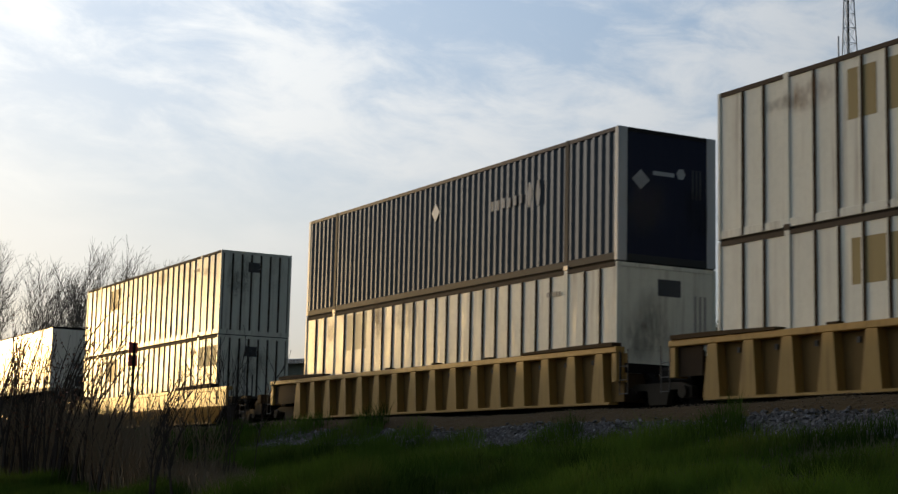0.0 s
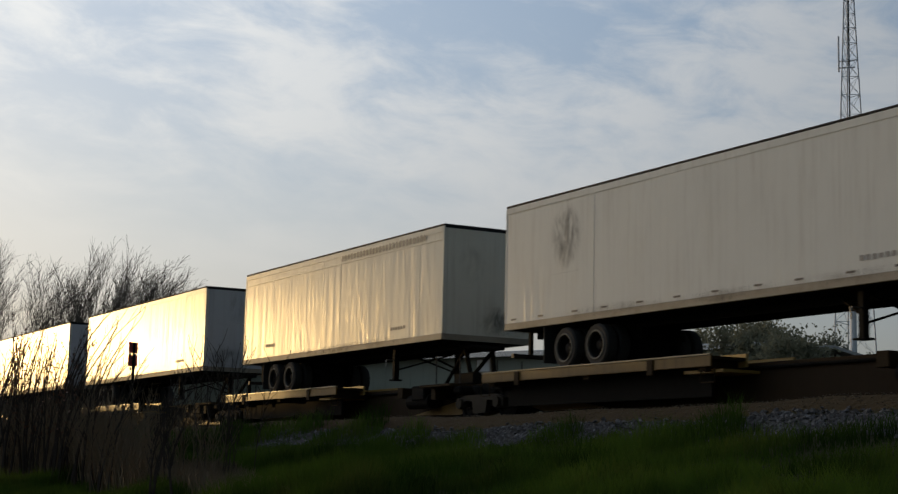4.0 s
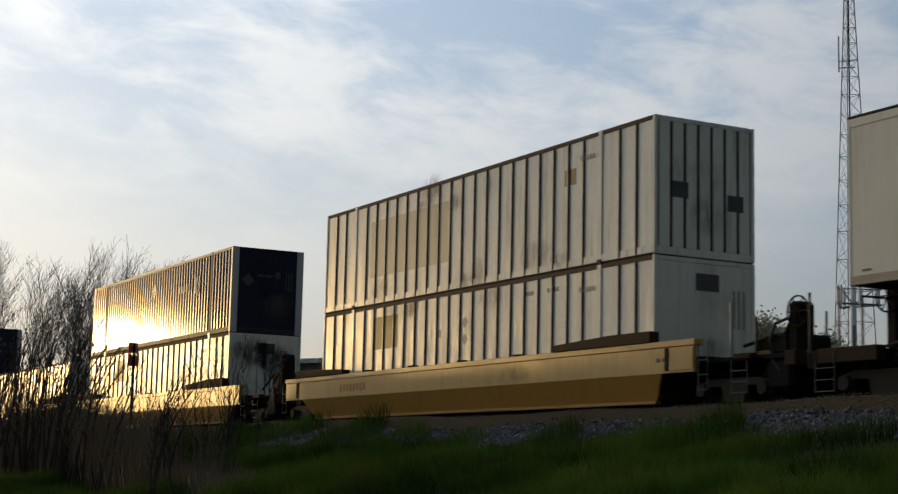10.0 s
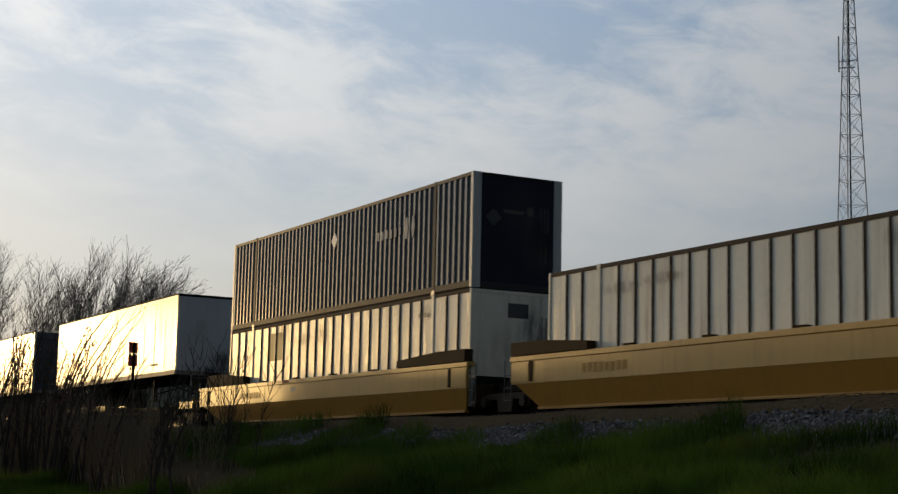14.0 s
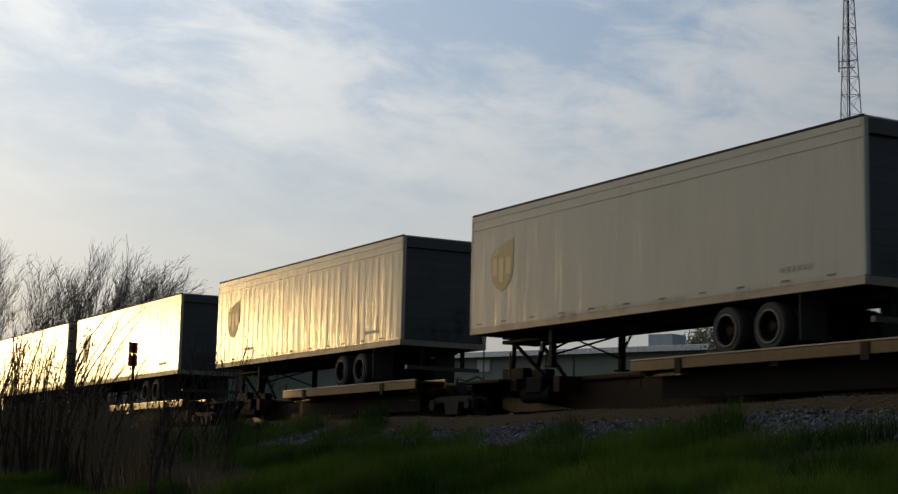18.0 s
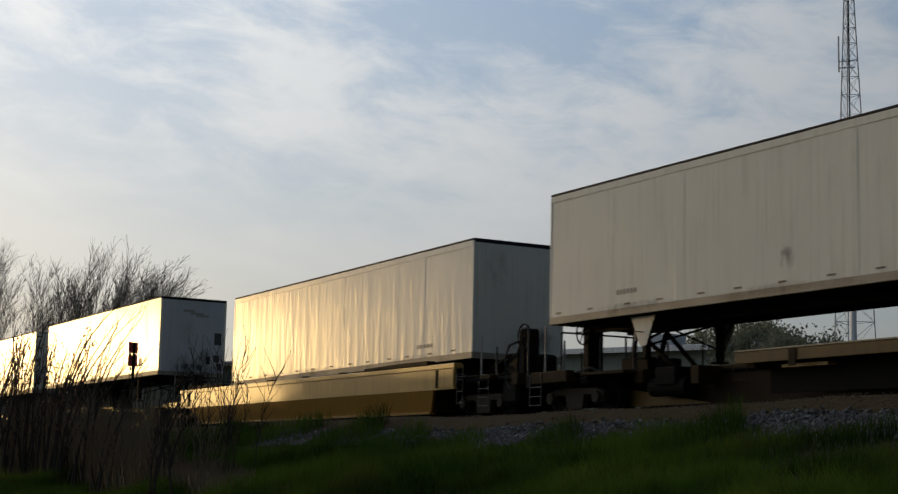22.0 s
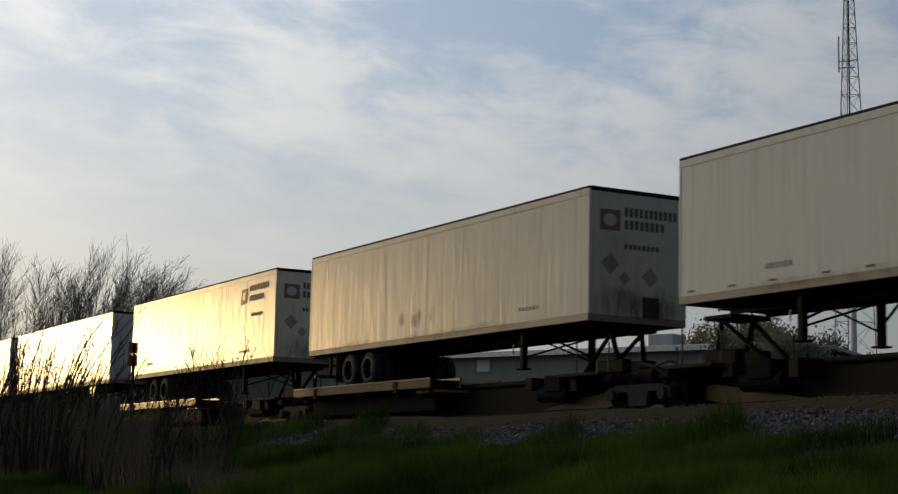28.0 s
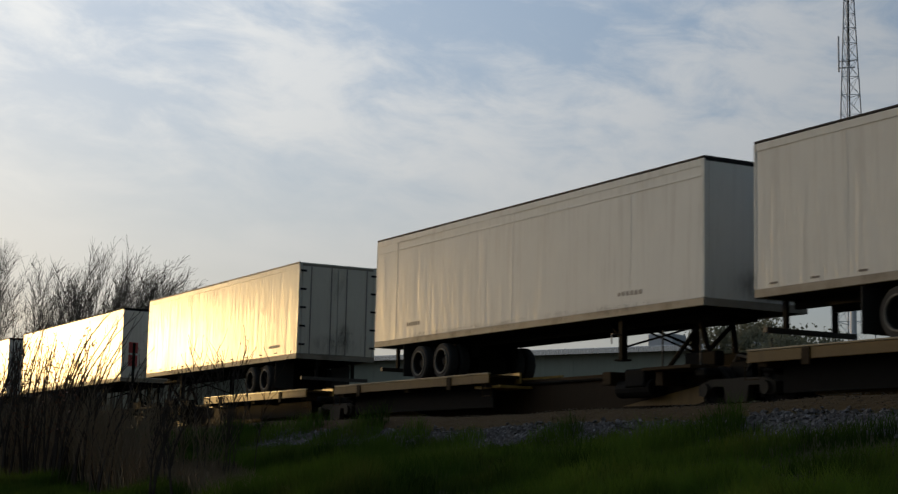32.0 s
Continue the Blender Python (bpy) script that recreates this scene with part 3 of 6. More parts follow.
    if platform:
        # open platform ahead of the well, over the leading bogie
        xe = 4.3
        boxes("end_deck", M_BLACK, car, (xa + 0.003, xe, -1.22, 1.22, 0.96, 1.05), bevel=0.01)
        boxes("centre_sill", M_BLACK, car, (xa + 0.3, xe + 0.1, -0.32, 0.32, 0.55, 0.958))
        boxes("end_sill", M_BROWN, car, (xe - 0.28, xe + 0.003, -1.40, 1.40, 0.80, 1.07), bevel=0.012)
        boxes("brake_rigging", M_BLACK, car, (3.25, 3.98, -1.2, -0.42, 0.38, 0.95), bevel=0.08)
        boxes("brake_rigging", M_BLACK, car, (3.25, 3.98, 0.42, 1.2, 0.38, 0.95), bevel=0.08)
        rods("coupler", M_BLACK, car, ((xe, 0, 0.74), (xe + 0.65, 0, 0.74), 0.11))
        for sy in (-1, 1):
            y0, y1 = (1.225, 1.42) if sy > 0 else (-1.42, -1.225)
            boxes("side_step", M_BROWN, car, (2.62, 3.10, y0, y1, 0.98, 1.08), bevel=0.01)
            bm = bmesh.new()
            for k in range(3):
                rod(bm, (2.55, sy * 1.40, 0.36 + 0.2 * k), (3.0, sy * 1.40, 0.36 + 0.2 * k), 0.012, n=6)
            for x in (2.55, 3.0):
                rod(bm, (x, sy * 1.40, 0.34), (x, sy * 1.40, 0.96), 0.012, n=6)
            part("ladder", bm, M_LADDER, car, "worn grey end ladder")
            rods("stanchion", M_STEEL, car, ((2.28, sy * 1.18, 1.05), (2.28, sy * 1.18, 2.08), 0.025))
            rods("stanchion", M_LADDER, car, ((3.02, sy * 1.20, 1.05), (3.02, sy * 1.20, 1.75), 0.025))
        if brake:
            brake_wheel(car, 3.95, -1.02, brake)
            boxes("brake_stand", M_BLACK, car, (3.62, 3.92, -0.98, -0.55, 1.052, brake + 0.2), bevel=0.06)
            boxes("end_cabinet", M_BLACK, car, (3.05, 3.60, -0.95, 0.15, 1.052, brake - 0.35), bevel=0.06)
            rods("air_pipe", M_BLACK, car, ((3.3, -1.0, brake - 0.4), (2.5, -1.05, 1.25), 0.035), ((3.5, -0.9, brake - 0.38), (3.75, -0.9, brake), 0.05))
            bm = bmesh.new()
            tube(bm, [(3.7, -1.0, brake - 0.1), (3.5, -1.15, brake - 0.2), (3.4, -1.2, brake - 0.5), (3.5, -1.2, 0.9), (3.8, -1.15, 0.6)], 0.03)
            part("brake_hose", bm, M_RUBBER, car)
    if bogies[0]:
        bogie(car, s, 2.2)
    if bogies[1]:
        bogie(car, s, -CL - (1.55 if rear > 1.8 else 2.2))
    if rear_brake:
        xe = -CL - 0.42
        brake_wheel(car, xe, -1.05, 1.88)
        boxes("brake_stand", M_BLACK, car, (xe - 0.10, xe + 0.10, -0.82, -0.50, 1.10, 2.08), bevel=0.03)
        boxes("end_cabinet", M_BLACK, car, (xe - 0.75, xe - 0.12, -0.6, 0.3, 1.10, 1.70), bevel=0.03)
        rods("cap", M_BLUEC, car, ((xe + 0.16, -0.95, 2.02), (xe + 0.16, -0.95, 2.14), 0.05), label="small blue cap")
    if lettering and not ribbed:
        bars("marking", M_DKMARK, car, 0.35, 0.75, -1.503, 1.02, 1.10, 2, s)
        bars("marking", M_CARLET, car, -CL + 1.7, -CL + 3.4, -1.503, 0.93, 1.15, 8, s + 1)
    rolling(car, s)
    return car


# ---- containers ----


def zigzag(bm, pts, y, depth_dir, z0, z1):
    """An upright folded sheet along x: pts are (x, how far it stands in)."""
    lo = [bm.verts.new((x, y + depth_dir * dd, z0)) for x, dd in pts]
    hi = [bm.verts.new((x, y + depth_dir * dd, z1)) for x, dd in pts]
    for i in range(len(pts) - 1):
        bm.faces.new((lo[i], lo[i + 1], hi[i + 1], hi[i]) if depth_dir > 0 else (lo[i + 1], lo[i], hi[i], hi[i + 1]))


def posts(x0, x1, pitch, width, depth):
    """A flat sheet that stands in by depth, with upright posts pressed out of it."""
    n = max(1, round((x0 - x1) / pitch))
    p = (x0 - x1) / n
    pts = [(x1, depth)]
    for k in range(1, n):
        c = x1 + k * p
        pts += [(c - width / 2 - 0.010, depth), (c - width / 2, 0), (c + width / 2, 0), (c + width / 2 + 0.004, depth)]
    return pts + [(x0, depth)]


def waves(x0, x1, pitch, depth):
    n = round((x0 - x1) / pitch)
    p = (x0 - x1) / n
    pts = []
    for k in range(n):
        c = x1 + k * p
        pts += [(c, 0), (c + p * 0.26, 0), (c + p * 0.5, depth), (c + p * 0.76, depth)]
    return pts + [(x0, 0)]


# strip at each post's foot, coloured for its shaded flank and dirt
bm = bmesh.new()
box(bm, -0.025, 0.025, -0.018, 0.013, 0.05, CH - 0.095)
SHADE_STRIP = bpy.data.meshes.new("seam")
bm.to_mesh(SHADE_STRIP)
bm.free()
SHADE_STRIP.materials.append(M_SHADE_STRIP)


def container(s, z0, blue=False, end="ribs", logo=None, label=""):
    paint = M_NAVY if blue else M_WHITE
    c = thing("shipping_container", label, "container", "containers on the train")
    h, hw = CH, CW / 2
    boxes("core", M_BLACK, c, (-CL + 0.08, -0.08, -hw + 0.10, hw - 0.10, 0.12, h - 0.06))
    boxes("under_frame", M_BLACK, c, (-CL + 0.03, -0.03, -hw + 0.03, hw - 0.03, -0.004, 0.118))
    post = (CL - 12.19) / 2
    for sy in (-1, 1):
        def yy(a, b):
            return (min(sy * a, sy * b), max(sy * a, sy * b))
        bm = bmesh.new()
        lo, hi = 0.20, h - 0.09
        if blue:
            for a, b in ((-0.14, -post + 0.1), (-post - 0.1, -CL + post + 0.1), (-CL + post - 0.1, -CL + 0.14)):
                zigzag(bm, waves(a, b, 0.278, 0.055), sy * (hw - 0.012), -sy, lo, hi)
        else:
            for a, b in ((-0.09, -post + 0.08), (-post - 0.08, -CL + post + 0.08), (-CL + post - 0.08, -CL + 0.09)):
                zigzag(bm, posts(a, b, 0.61, 0.055, 0.020), sy * (hw - 0.004), -sy, lo, hi)
        part("side_panel", bm, paint, c)
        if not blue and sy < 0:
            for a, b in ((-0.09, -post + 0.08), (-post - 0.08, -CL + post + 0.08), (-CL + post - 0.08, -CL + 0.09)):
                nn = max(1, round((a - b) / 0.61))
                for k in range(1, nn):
                    shared("seam", SHADE_STRIP, c, (b + k * (a - b) / nn + 0.046, -hw + 0.010, 0))
        boxes("top_rail", M_NAVYEND if blue else M_GRIME, c, (-CL + 0.10, -0.10, *yy(hw - 0.06, hw), h - 0.088, h - 0.004))
        boxes("bottom_rail", M_NAVYTRIM if blue else paint, c, (-CL + 0.10, -0.10, *yy(hw - 0.09, hw), 0.04, 0.198), bevel=0.008)
        for x in (-post, -CL + post):
            boxes("stacking_post", M_NAVYTRIM if blue else paint, c, (x - 0.075, x + 0.075, *yy(hw - 0.09, hw + 0.006), 0.02, h + 0.012), bevel=0.01)
            boxes("corner_casting", M_STEEL if blue else M_GRIME, c, (x - 0.09, x + 0.09, *yy(hw - 0.10, hw + 0.014), -0.02, 0.10), bevel=0.01)
        for x in (0.0, -CL):
            w = 0.13 if blue else 0.085
            a, b = (x - w, x) if x == 0 else (x, x + w)
            boxes("corner_post", M_ALU if blue else paint, c, (a, b, *yy(hw - (0.24 if blue else 0.08), hw + 0.004), 0.02, h + 0.004), bevel=0.012)
    # roof, front wall and doors
    boxes("roof", paint, c, (-CL + 0.05, -0.05, -hw + 0.04, hw - 0.04, h - 0.05, h - 0.012))
    yf = hw - (0.245 if blue else 0.085)
    bm = bmesh.new()
    if blue or end == "plain":
        box(bm, -0.06, -0.022, -yf, yf, 0.18, h - 0.09)
    else:
        n = 7
        for k in range(n):
            a = -yf + k * 2 * yf / n
            boxes("front_board", paint, c, (-0.055, -0.014, a + 0.04, a + 2 * yf / n - 0.04, 0.18, h - 0.09), bevel=0.006)
        box(bm, -0.08, -0.0555, -yf, yf, 0.18, h - 0.09)
    part("front_wall", bm, M_NAVYEND if blue else M_GRIME if end != "plain" else paint, c)
    boxes("front_sill", M_NAVYTRIM if blue else paint, c, (-0.07, -0.008, -yf, yf, 0.02, 0.178), bevel=0.006)
    boxes("front_header", M_DARKRAIL if blue else paint, c, (-0.07, -0.008, -yf, yf, h - 0.088, h))
    for a, b in ((-yf, -0.01), (0.01, yf)):
        dr = boxes("door", paint, c, (-CL + 0.02, -CL + 0.06, a, b, 0.15, h - 0.1))
        for y in (a + 0.35, b - 0.35):
            rods("lock_rod", M_STEEL, dr, ((-CL - 0.005, y, 0.1), (-CL - 0.005, y, h - 0.08), 0.02))
    if blue:
        # a pale diamond and a brand mark, drawn as plain shapes
        side_shape("diamond_mark", M_PALE, c, [(-8.33, 2.10), (-8.12, 1.86), (-7.91, 2.10), (-8.12, 2.34)], -hw, "white diamond mark")
        bars("brand_mark", M_COOL, c, -5.30, -3.75, -hw, 1.74, 2.0, 6, 3, 0.55)
        for x0, x1 in ((-3.66, -3.46), (-3.28, -3.08)):
            side_shape("brand_mark", M_COOL, c, [(x0, 1.9), ((x0 + x1) / 2 - 0.04, 1.62), ((x0 + x1) / 2 + 0.04, 1.62), (x1, 1.9), ((x0 + x1) / 2 + 0.04, 2.2), ((x0 + x1) / 2 - 0.04, 2.2)], -hw)
        end_shape("diamond_mark", M_COOL if s > -100 else M_DIM, c, [(-0.93, 1.80), (-0.70, 1.58), (-0.47, 1.80), (-0.70, 2.02)], -0.021, "white diamond mark")
        end_shape("brand_mark", M_COOL if s > -100 else M_DIM, c, rect(-0.38, 0.18, 1.93, 2.02), -0.021)
        end_shape("brand_mark", M_COOL if s > -100 else M_DIM, c, oval(0.36, 2.02, 0.12, 0.13, 6), -0.021)
        for k in range(3):
            end_shape("number_bar", M_DIM, c, rect(0.66 + 0.10 * k, 0.70 + 0.10 * k, 1.5, 2.15), -0.021)
    else:
        if end == "plain":
            end_shape("placard", M_INK, c, rect(-0.24, 0.36, 2.24, 2.60), -0.021)
            for k in range(3):
                end_shape("number_bar", M_FAINT, c, rect(0.72 + 0.13 * k, 0.78 + 0.13 * k, 1.5, 2.3), -0.021)
        else:
            for y0, z0_ in (((-0.86, 1.22), (0.58, 1.06)) if -170 < s < -100 else () if s < -170 else ((-0.30, 2.2),)):
                end_shape("vent_plate", M_INK, c, rect(y0, y0 + 0.42, z0_, z0_ + 0.34), -0.013)
        mid = [-CL + post + 0.08 + k * (12.03 / 20) for k in range(21)]
        bays = [(a + 0.065, b - 0.046) for a, b in zip(mid, mid[1:])] + [(-1.85, -0.10), (-CL + 0.1, -CL + post - 0.1)]
        for x0, x1, z0_, z1_, mt in (logo or ()):
            for a, b in bays:
                a, b = max(a, x0), min(b, x1)
                if b - a > 0.08:
                    side_shape("brand_patch", mt, c, rect(a, b, z0_, z1_), -hw + 0.022)
        bars("lettering", M_FAINT, c, -2.75, -2.15, -hw + 0.004, 2.35, 2.47, 5, s)
    rng = random.Random(int(-s * 10 + z0 * 100))
    for k in range(3):
        stain(c, M_SOOT if k < 1 else M_DUST, "x", rng.uniform(-0.8, 0.8), rng.uniform(0.6, 2.4), rng.uniform(0.4, 0.9), rng.uniform(0.4, 1.0), -0.006 + 0.004 * k)
    for k in range(0 if blue else 9):
        foot = k % 2 == 0
        stain(c, (M_RUSTRUN, M_SOOT, M_SMUDGE)[k % 3], "y", rng.uniform(-CL + 1.2, -1.2), rng.uniform(0.12, 0.5) if foot else rng.uniform(2.2, 2.75), rng.uniform(0.25, 0.9), rng.uniform(0.15, 0.5), -hw - 0.010 - 0.0015 * k)
    c.matrix_basis = pose(s, YC, ZR + z0)
    moving.append((c, s, z0))
    return c


# ---- trailers ----
BOT, TOP = 2.08, 5.02


def tyre_mesh():
    bm = bmesh.new()
    lathe(bm, 0, 0, [(0.295, 0.10), (0.295, -0.13), (0.44, -0.14), (0.48, -0.10), (0.485, 0.0), (0.48, 0.10), (0.44, 0.14), (0.29, 0.13)], 24)
    me = bpy.data.meshes.new("tyre")
    bm.to_mesh(me)
    bm.free()
    me.materials.append(M_RUBBER)
    return me


def rim_mesh():
    bm = bmesh.new()
    lathe(bm, 0, 0, [(0.06, -0.06), (0.11, -0.05), (0.13, 0.05), (0.24, 0.06), (0.29, -0.06), (0.305, -0.142), (0.305, 0.12), (0.1, 0.12)], 24)
    for k in range(8):
        a = k * math.pi / 4
        rod(bm, (0.165 * math.cos(a), 0.03, 0.165 * math.sin(a)), (0.165 * math.cos(a), 0.06, 0.165 * math.sin(a)), 0.018, n=5)
    me = bpy.data.meshes.new("rim")
    bm.to_mesh(me)
    bm.free()
    me.materials.append(M_RIM)
    return me


def ring_mesh():
    bm = bmesh.new()
    prof, n = [(0.302, -0.130), (0.305, -0.156), (0.330, -0.160), (0.342, -0.150), (0.340, -0.130)], 24
    rings = [[bm.verts.new((r * math.cos(2 * math.pi * i / n), y, r * math.sin(2 * math.pi * i / n))) for i in range(n)] for r, y in prof]
    for A, B in zip(rings, rings[1:] + rings[:1]):
        for i in range(n):
            bm.faces.new((A[i], A[(i + 1) % n], B[(i + 1) % n], B[i]))
    bmesh.ops.recalc_face_normals(bm, faces=bm.faces)
    me = bpy.data.meshes.new("rim_flange")
    bm.to_mesh(me)
    bm.free()
    me.materials.append(M_FLANGE)
    return me


TYRE, RIM, FLANGE = tyre_mesh(), rim_mesh(), ring_mesh()
panel_meshes = {}


def wall_panel(w, style, mat):
    """One sheet of a trailer's side, 0 to w along x, outer face at y = 0."""
    key = (round(w, 3), style, mat.name)
    if key not in panel_meshes:
        bm = bmesh.new()
        h0, h1 = BOT + 0.16, TOP - 0.05
        box(bm, 0.0004, w - 0.0004, 0.0, 0.02, h0, h1)
        me = bpy.data.meshes.new("wall_panel")
        bm.to_mesh(me)
        bm.free()
        me.materials.append(mat)
        panel_meshes[key] = me
    return panel_meshes[key]


def strip_mesh(name, pts, h0, h1, mat):
    """An upright strip of the given plan outline, kept and shared."""
    key = (name, round(h0, 3), round(h1, 3), mat.name, tuple(pts))
    if key not in panel_meshes:
        bm = bmesh.new()
        prism(bm, pts, "z", h0, h1)
        me = bpy.data.meshes.new(name)
        bm.to_mesh(me)
        bm.free()
        me.materials.append(mat)
        panel_meshes[key] = me
    return panel_meshes[key]


def trailer(s, length, nose_front, mat, style="sheet", lift=0.0, wheels=True, tilt=0.0, end_mat=None, doors="leaf", dark_top=True, label="", seed=0, wheel_at=0.0):
    """nose_front: its nose (king pin, landing legs) points the way the train goes."""
    rng = random.Random(seed)
    t = thing("semi_trailer", label, "trailer", "trailers on the train")
    hw = CW / 2
    end_mat = end_mat or mat

    def X(d_nose):
        """From metres behind the nose to the trailer's own x."""
        return -d_nose if nose_front else -length + d_nose

    def span(a, b):
        return tuple(sorted((X(a), X(b))))
    n = round((length - 0.16) / 1.22)
    w = (length - 0.16) / n
    me = wall_panel(w, style, mat)
    for k in range(n):
        p = shared("wall_panel", me, t, (-length + 0.08 + k * w, -hw, 0))
        q = 0.25 if mat == M_TGREY else 0.5
        p.rotation_euler = (radians(rng.uniform(-0.10, 0.10) * q), 0, radians(rng.uniform(-0.13, 0.13) * q))
    h0, h1 = BOT + 0.16, TOP - 0.05
    if style == "beads":
        me = strip_mesh("side_bead", [(-0.11, 0.0), (-0.055, -0.0013), (0.0, -0.0018), (0.055, -0.0013), (0.11, 0.0)], h0 + 0.06, h1 - 0.42, mat)
        for k in range(3 * n):
            shared("side_bead", me, t, (-length + 0.08 + (k + 0.5) * w / 3, -hw - 0.002, 0))
    if style == "posts":
        me = strip_mesh("seam_post", [(-0.030, 0.0), (-0.008, -0.010), (0.010, -0.010), (0.012, 0.0)], h0 + 0.1, h0 + 1.9, mat)
        for k in range(1, n):
            shared("seam_post", me, t, (-length + 0.08 + k * w, -hw - 0.001, 0))
    if style in ("beads", "band"):
        boxes("trim_band", mat, t, (-length + 0.08, -0.08, -hw - 0.012, -hw - 0.004, h1 - 0.36, h1 - 0.32), bevel=0.003)
    boxes("upper_band", mat, t, (-length + 0.081, -0.081, -hw - 0.011, -hw - 0.003, TOP - 0.20, TOP - 0.056), bevel=0.003)
    boxes("far_wall", mat, t, (-length + 0.08, -0.08, hw - 0.03, hw, BOT + 0.14, TOP - 0.04))
    boxes("roof", mat, t, (-length + 0.04, -0.04, -hw + 0.05, hw - 0.05, TOP - 0.045, TOP - 0.012))
    boxes("deck", M_BLACK, t, (-length + 0.04, -0.04, -hw + 0.05, hw - 0.05, BOT + 0.02, BOT + 0.15))
    for sy in (-1, 1):
        def yy(a, b):
            return (min(sy * a, sy * b), max(sy * a, sy * b))
        boxes("top_rail", M_DARKRAIL if dark_top else M_RAILTRIM, t, (-length + 0.02, -0.02, *yy(hw - 0.05, hw + 0.012), TOP - 0.052, TOP), bevel=0.012)
        boxes("bottom_rail", M_RAILTRIM, t, (-length + 0.02, -0.02, *yy(hw - 0.05, hw + 0.012), BOT, BOT + 0.158), bevel=0.008)
        for x in (-0.08, -length):
            boxes("corner_post", mat, t, (x, x + 0.08, *yy(hw - 0.10, hw + 0.008), BOT + 0.16, TOP - 0.053), bevel=0.015)
    # the nose wall
    a, b = span(0.0, 0.05)
    boxes("nose_wall", end_mat, t, (a, b, -hw + 0.10, hw - 0.10, BOT + 0.02, TOP - 0.055), bevel=0.01)
    a, b = span(-0.006, 0.06)
    boxes("nose_header", M_DARKRAIL if dark_top else M_RAILTRIM, t, (a, b, -hw + 0.02, hw - 0.02, TOP - 0.10, TOP - 0.002))
    boxes("nose_sill", M_RAILTRIM, t, (a, b, -hw + 0.02, hw - 0.02, BOT, BOT + 0.15))
    # the rear end
    a, b = span(length - 0.06, length)
    if doors == "roll":
        d0, d1 = span(length - 0.16, length - 0.12)
        slat_h = (TOP - 0.33 - BOT - 0.17) / 9
        for k in range(9):
            boxes("door_slat", M_DOOR, t, (d0, d1, -hw + 0.13, hw - 0.13, BOT + 0.17 + k * slat_h, BOT + 0.17 + (k + 1) * slat_h - 0.005))
        boxes("door_header", M_DOOR, t, (a, b, -hw + 0.101, hw - 0.101, TOP - 0.32, TOP - 0.055))
    else:
        for y0, y1 in ((-hw + 0.11, -0.008), (0.008, hw - 0.11)):
            dr = boxes("door", end_mat, t, (a, b, y0, y1, BOT + 0.16, TOP - 0.12), bevel=0.006)
            for y in (y0 + 0.28, y1 - 0.22):
                xx = X(length + 0.02)
                rods("lock_rod", M_STEEL, dr, ((xx, y, BOT + 0.12), (xx, y, TOP - 0.1), 0.017))
            ye = y0 if y0 < -0.5 else y1
            for k in range(5):
                z = BOT + 0.4 + k * 0.56
                a2, b2 = span(length - 0.002, length + 0.03)
                boxes("hinge", M_DARKRAIL, dr, (a2, b2, ye - 0.07, ye + 0.12, z, z + 0.06))
        boxes("door_header", M_RAILTRIM, t, (a, b, -hw + 0.101, hw - 0.101, TOP - 0.115, TOP - 0.055))
    boxes("rear_sill", M_RAILTRIM, t, (a, b, -hw + 0.02, hw - 0.02, BOT, BOT + 0.15))
    if wheels:
        for y in (-0.45, 0.45):
            a, b = span(0.6, length - 0.2)
            boxes("frame_rail", M_BLACK, t, (a, b, y - 0.06, y + 0.06, BOT - 0.16, BOT + 0.018))
        a, b = span(0.4, 1.5)
        boxes("king_pin_plate", M_BLACK, t, (a, b, -0.6, 0.6, BOT - 0.08, BOT + 0.016))
        xl = X(3.2)
        for sy in (-1, 1):
            leg = boxes("landing_leg", M_BLACK, t, (xl - 0.07, xl + 0.07, sy * 0.95 - 0.07, sy * 0.95 + 0.07, BOT - 0.86, BOT + 0.016), bevel=0.01)
            boxes("foot", M_BLACK, leg, (xl - 0.15, xl + 0.15, sy * 0.95 - 0.13, sy * 0.95 + 0.13, BOT - 0.90, BOT - 0.862), bevel=0.01)
            rods("brace", M_BLACK, t, ((xl, sy * 0.95, BOT - 0.5), (X(4.3), sy * 0.5, BOT - 0.02), 0.028))
            rods("brace", M_BLACK, t, ((xl, sy * 0.95, BOT - 0.62), (xl, -sy * 0.95, BOT - 0.05), 0.022))
        rods("crank", M_STEEL, t, ((xl, -1.02, BOT - 0.35), (xl, -1.24, BOT - 0.35), 0.016), ((xl, -1.24, BOT - 0.35), (xl, -1.24, BOT - 0.55), 0.016))
        xm = length - (wheel_at or (4.2 if length > 15.5 else 3.15))
        a, b = span(xm - 1.3, xm + 1.3)
        for y in (-0.5, 0.5):
            boxes("bogie_beam", M_BLACK, t, (a, b, y - 0.07, y + 0.07, BOT - 0.42, BOT - 0.165))
        a, b = span(xm - 1.0, xm + 1.0)
        boxes("suspension_frame", M_BLACK, t, (a, b, -0.40, 0.40, 1.22, BOT - 0.17), bevel=0.03)
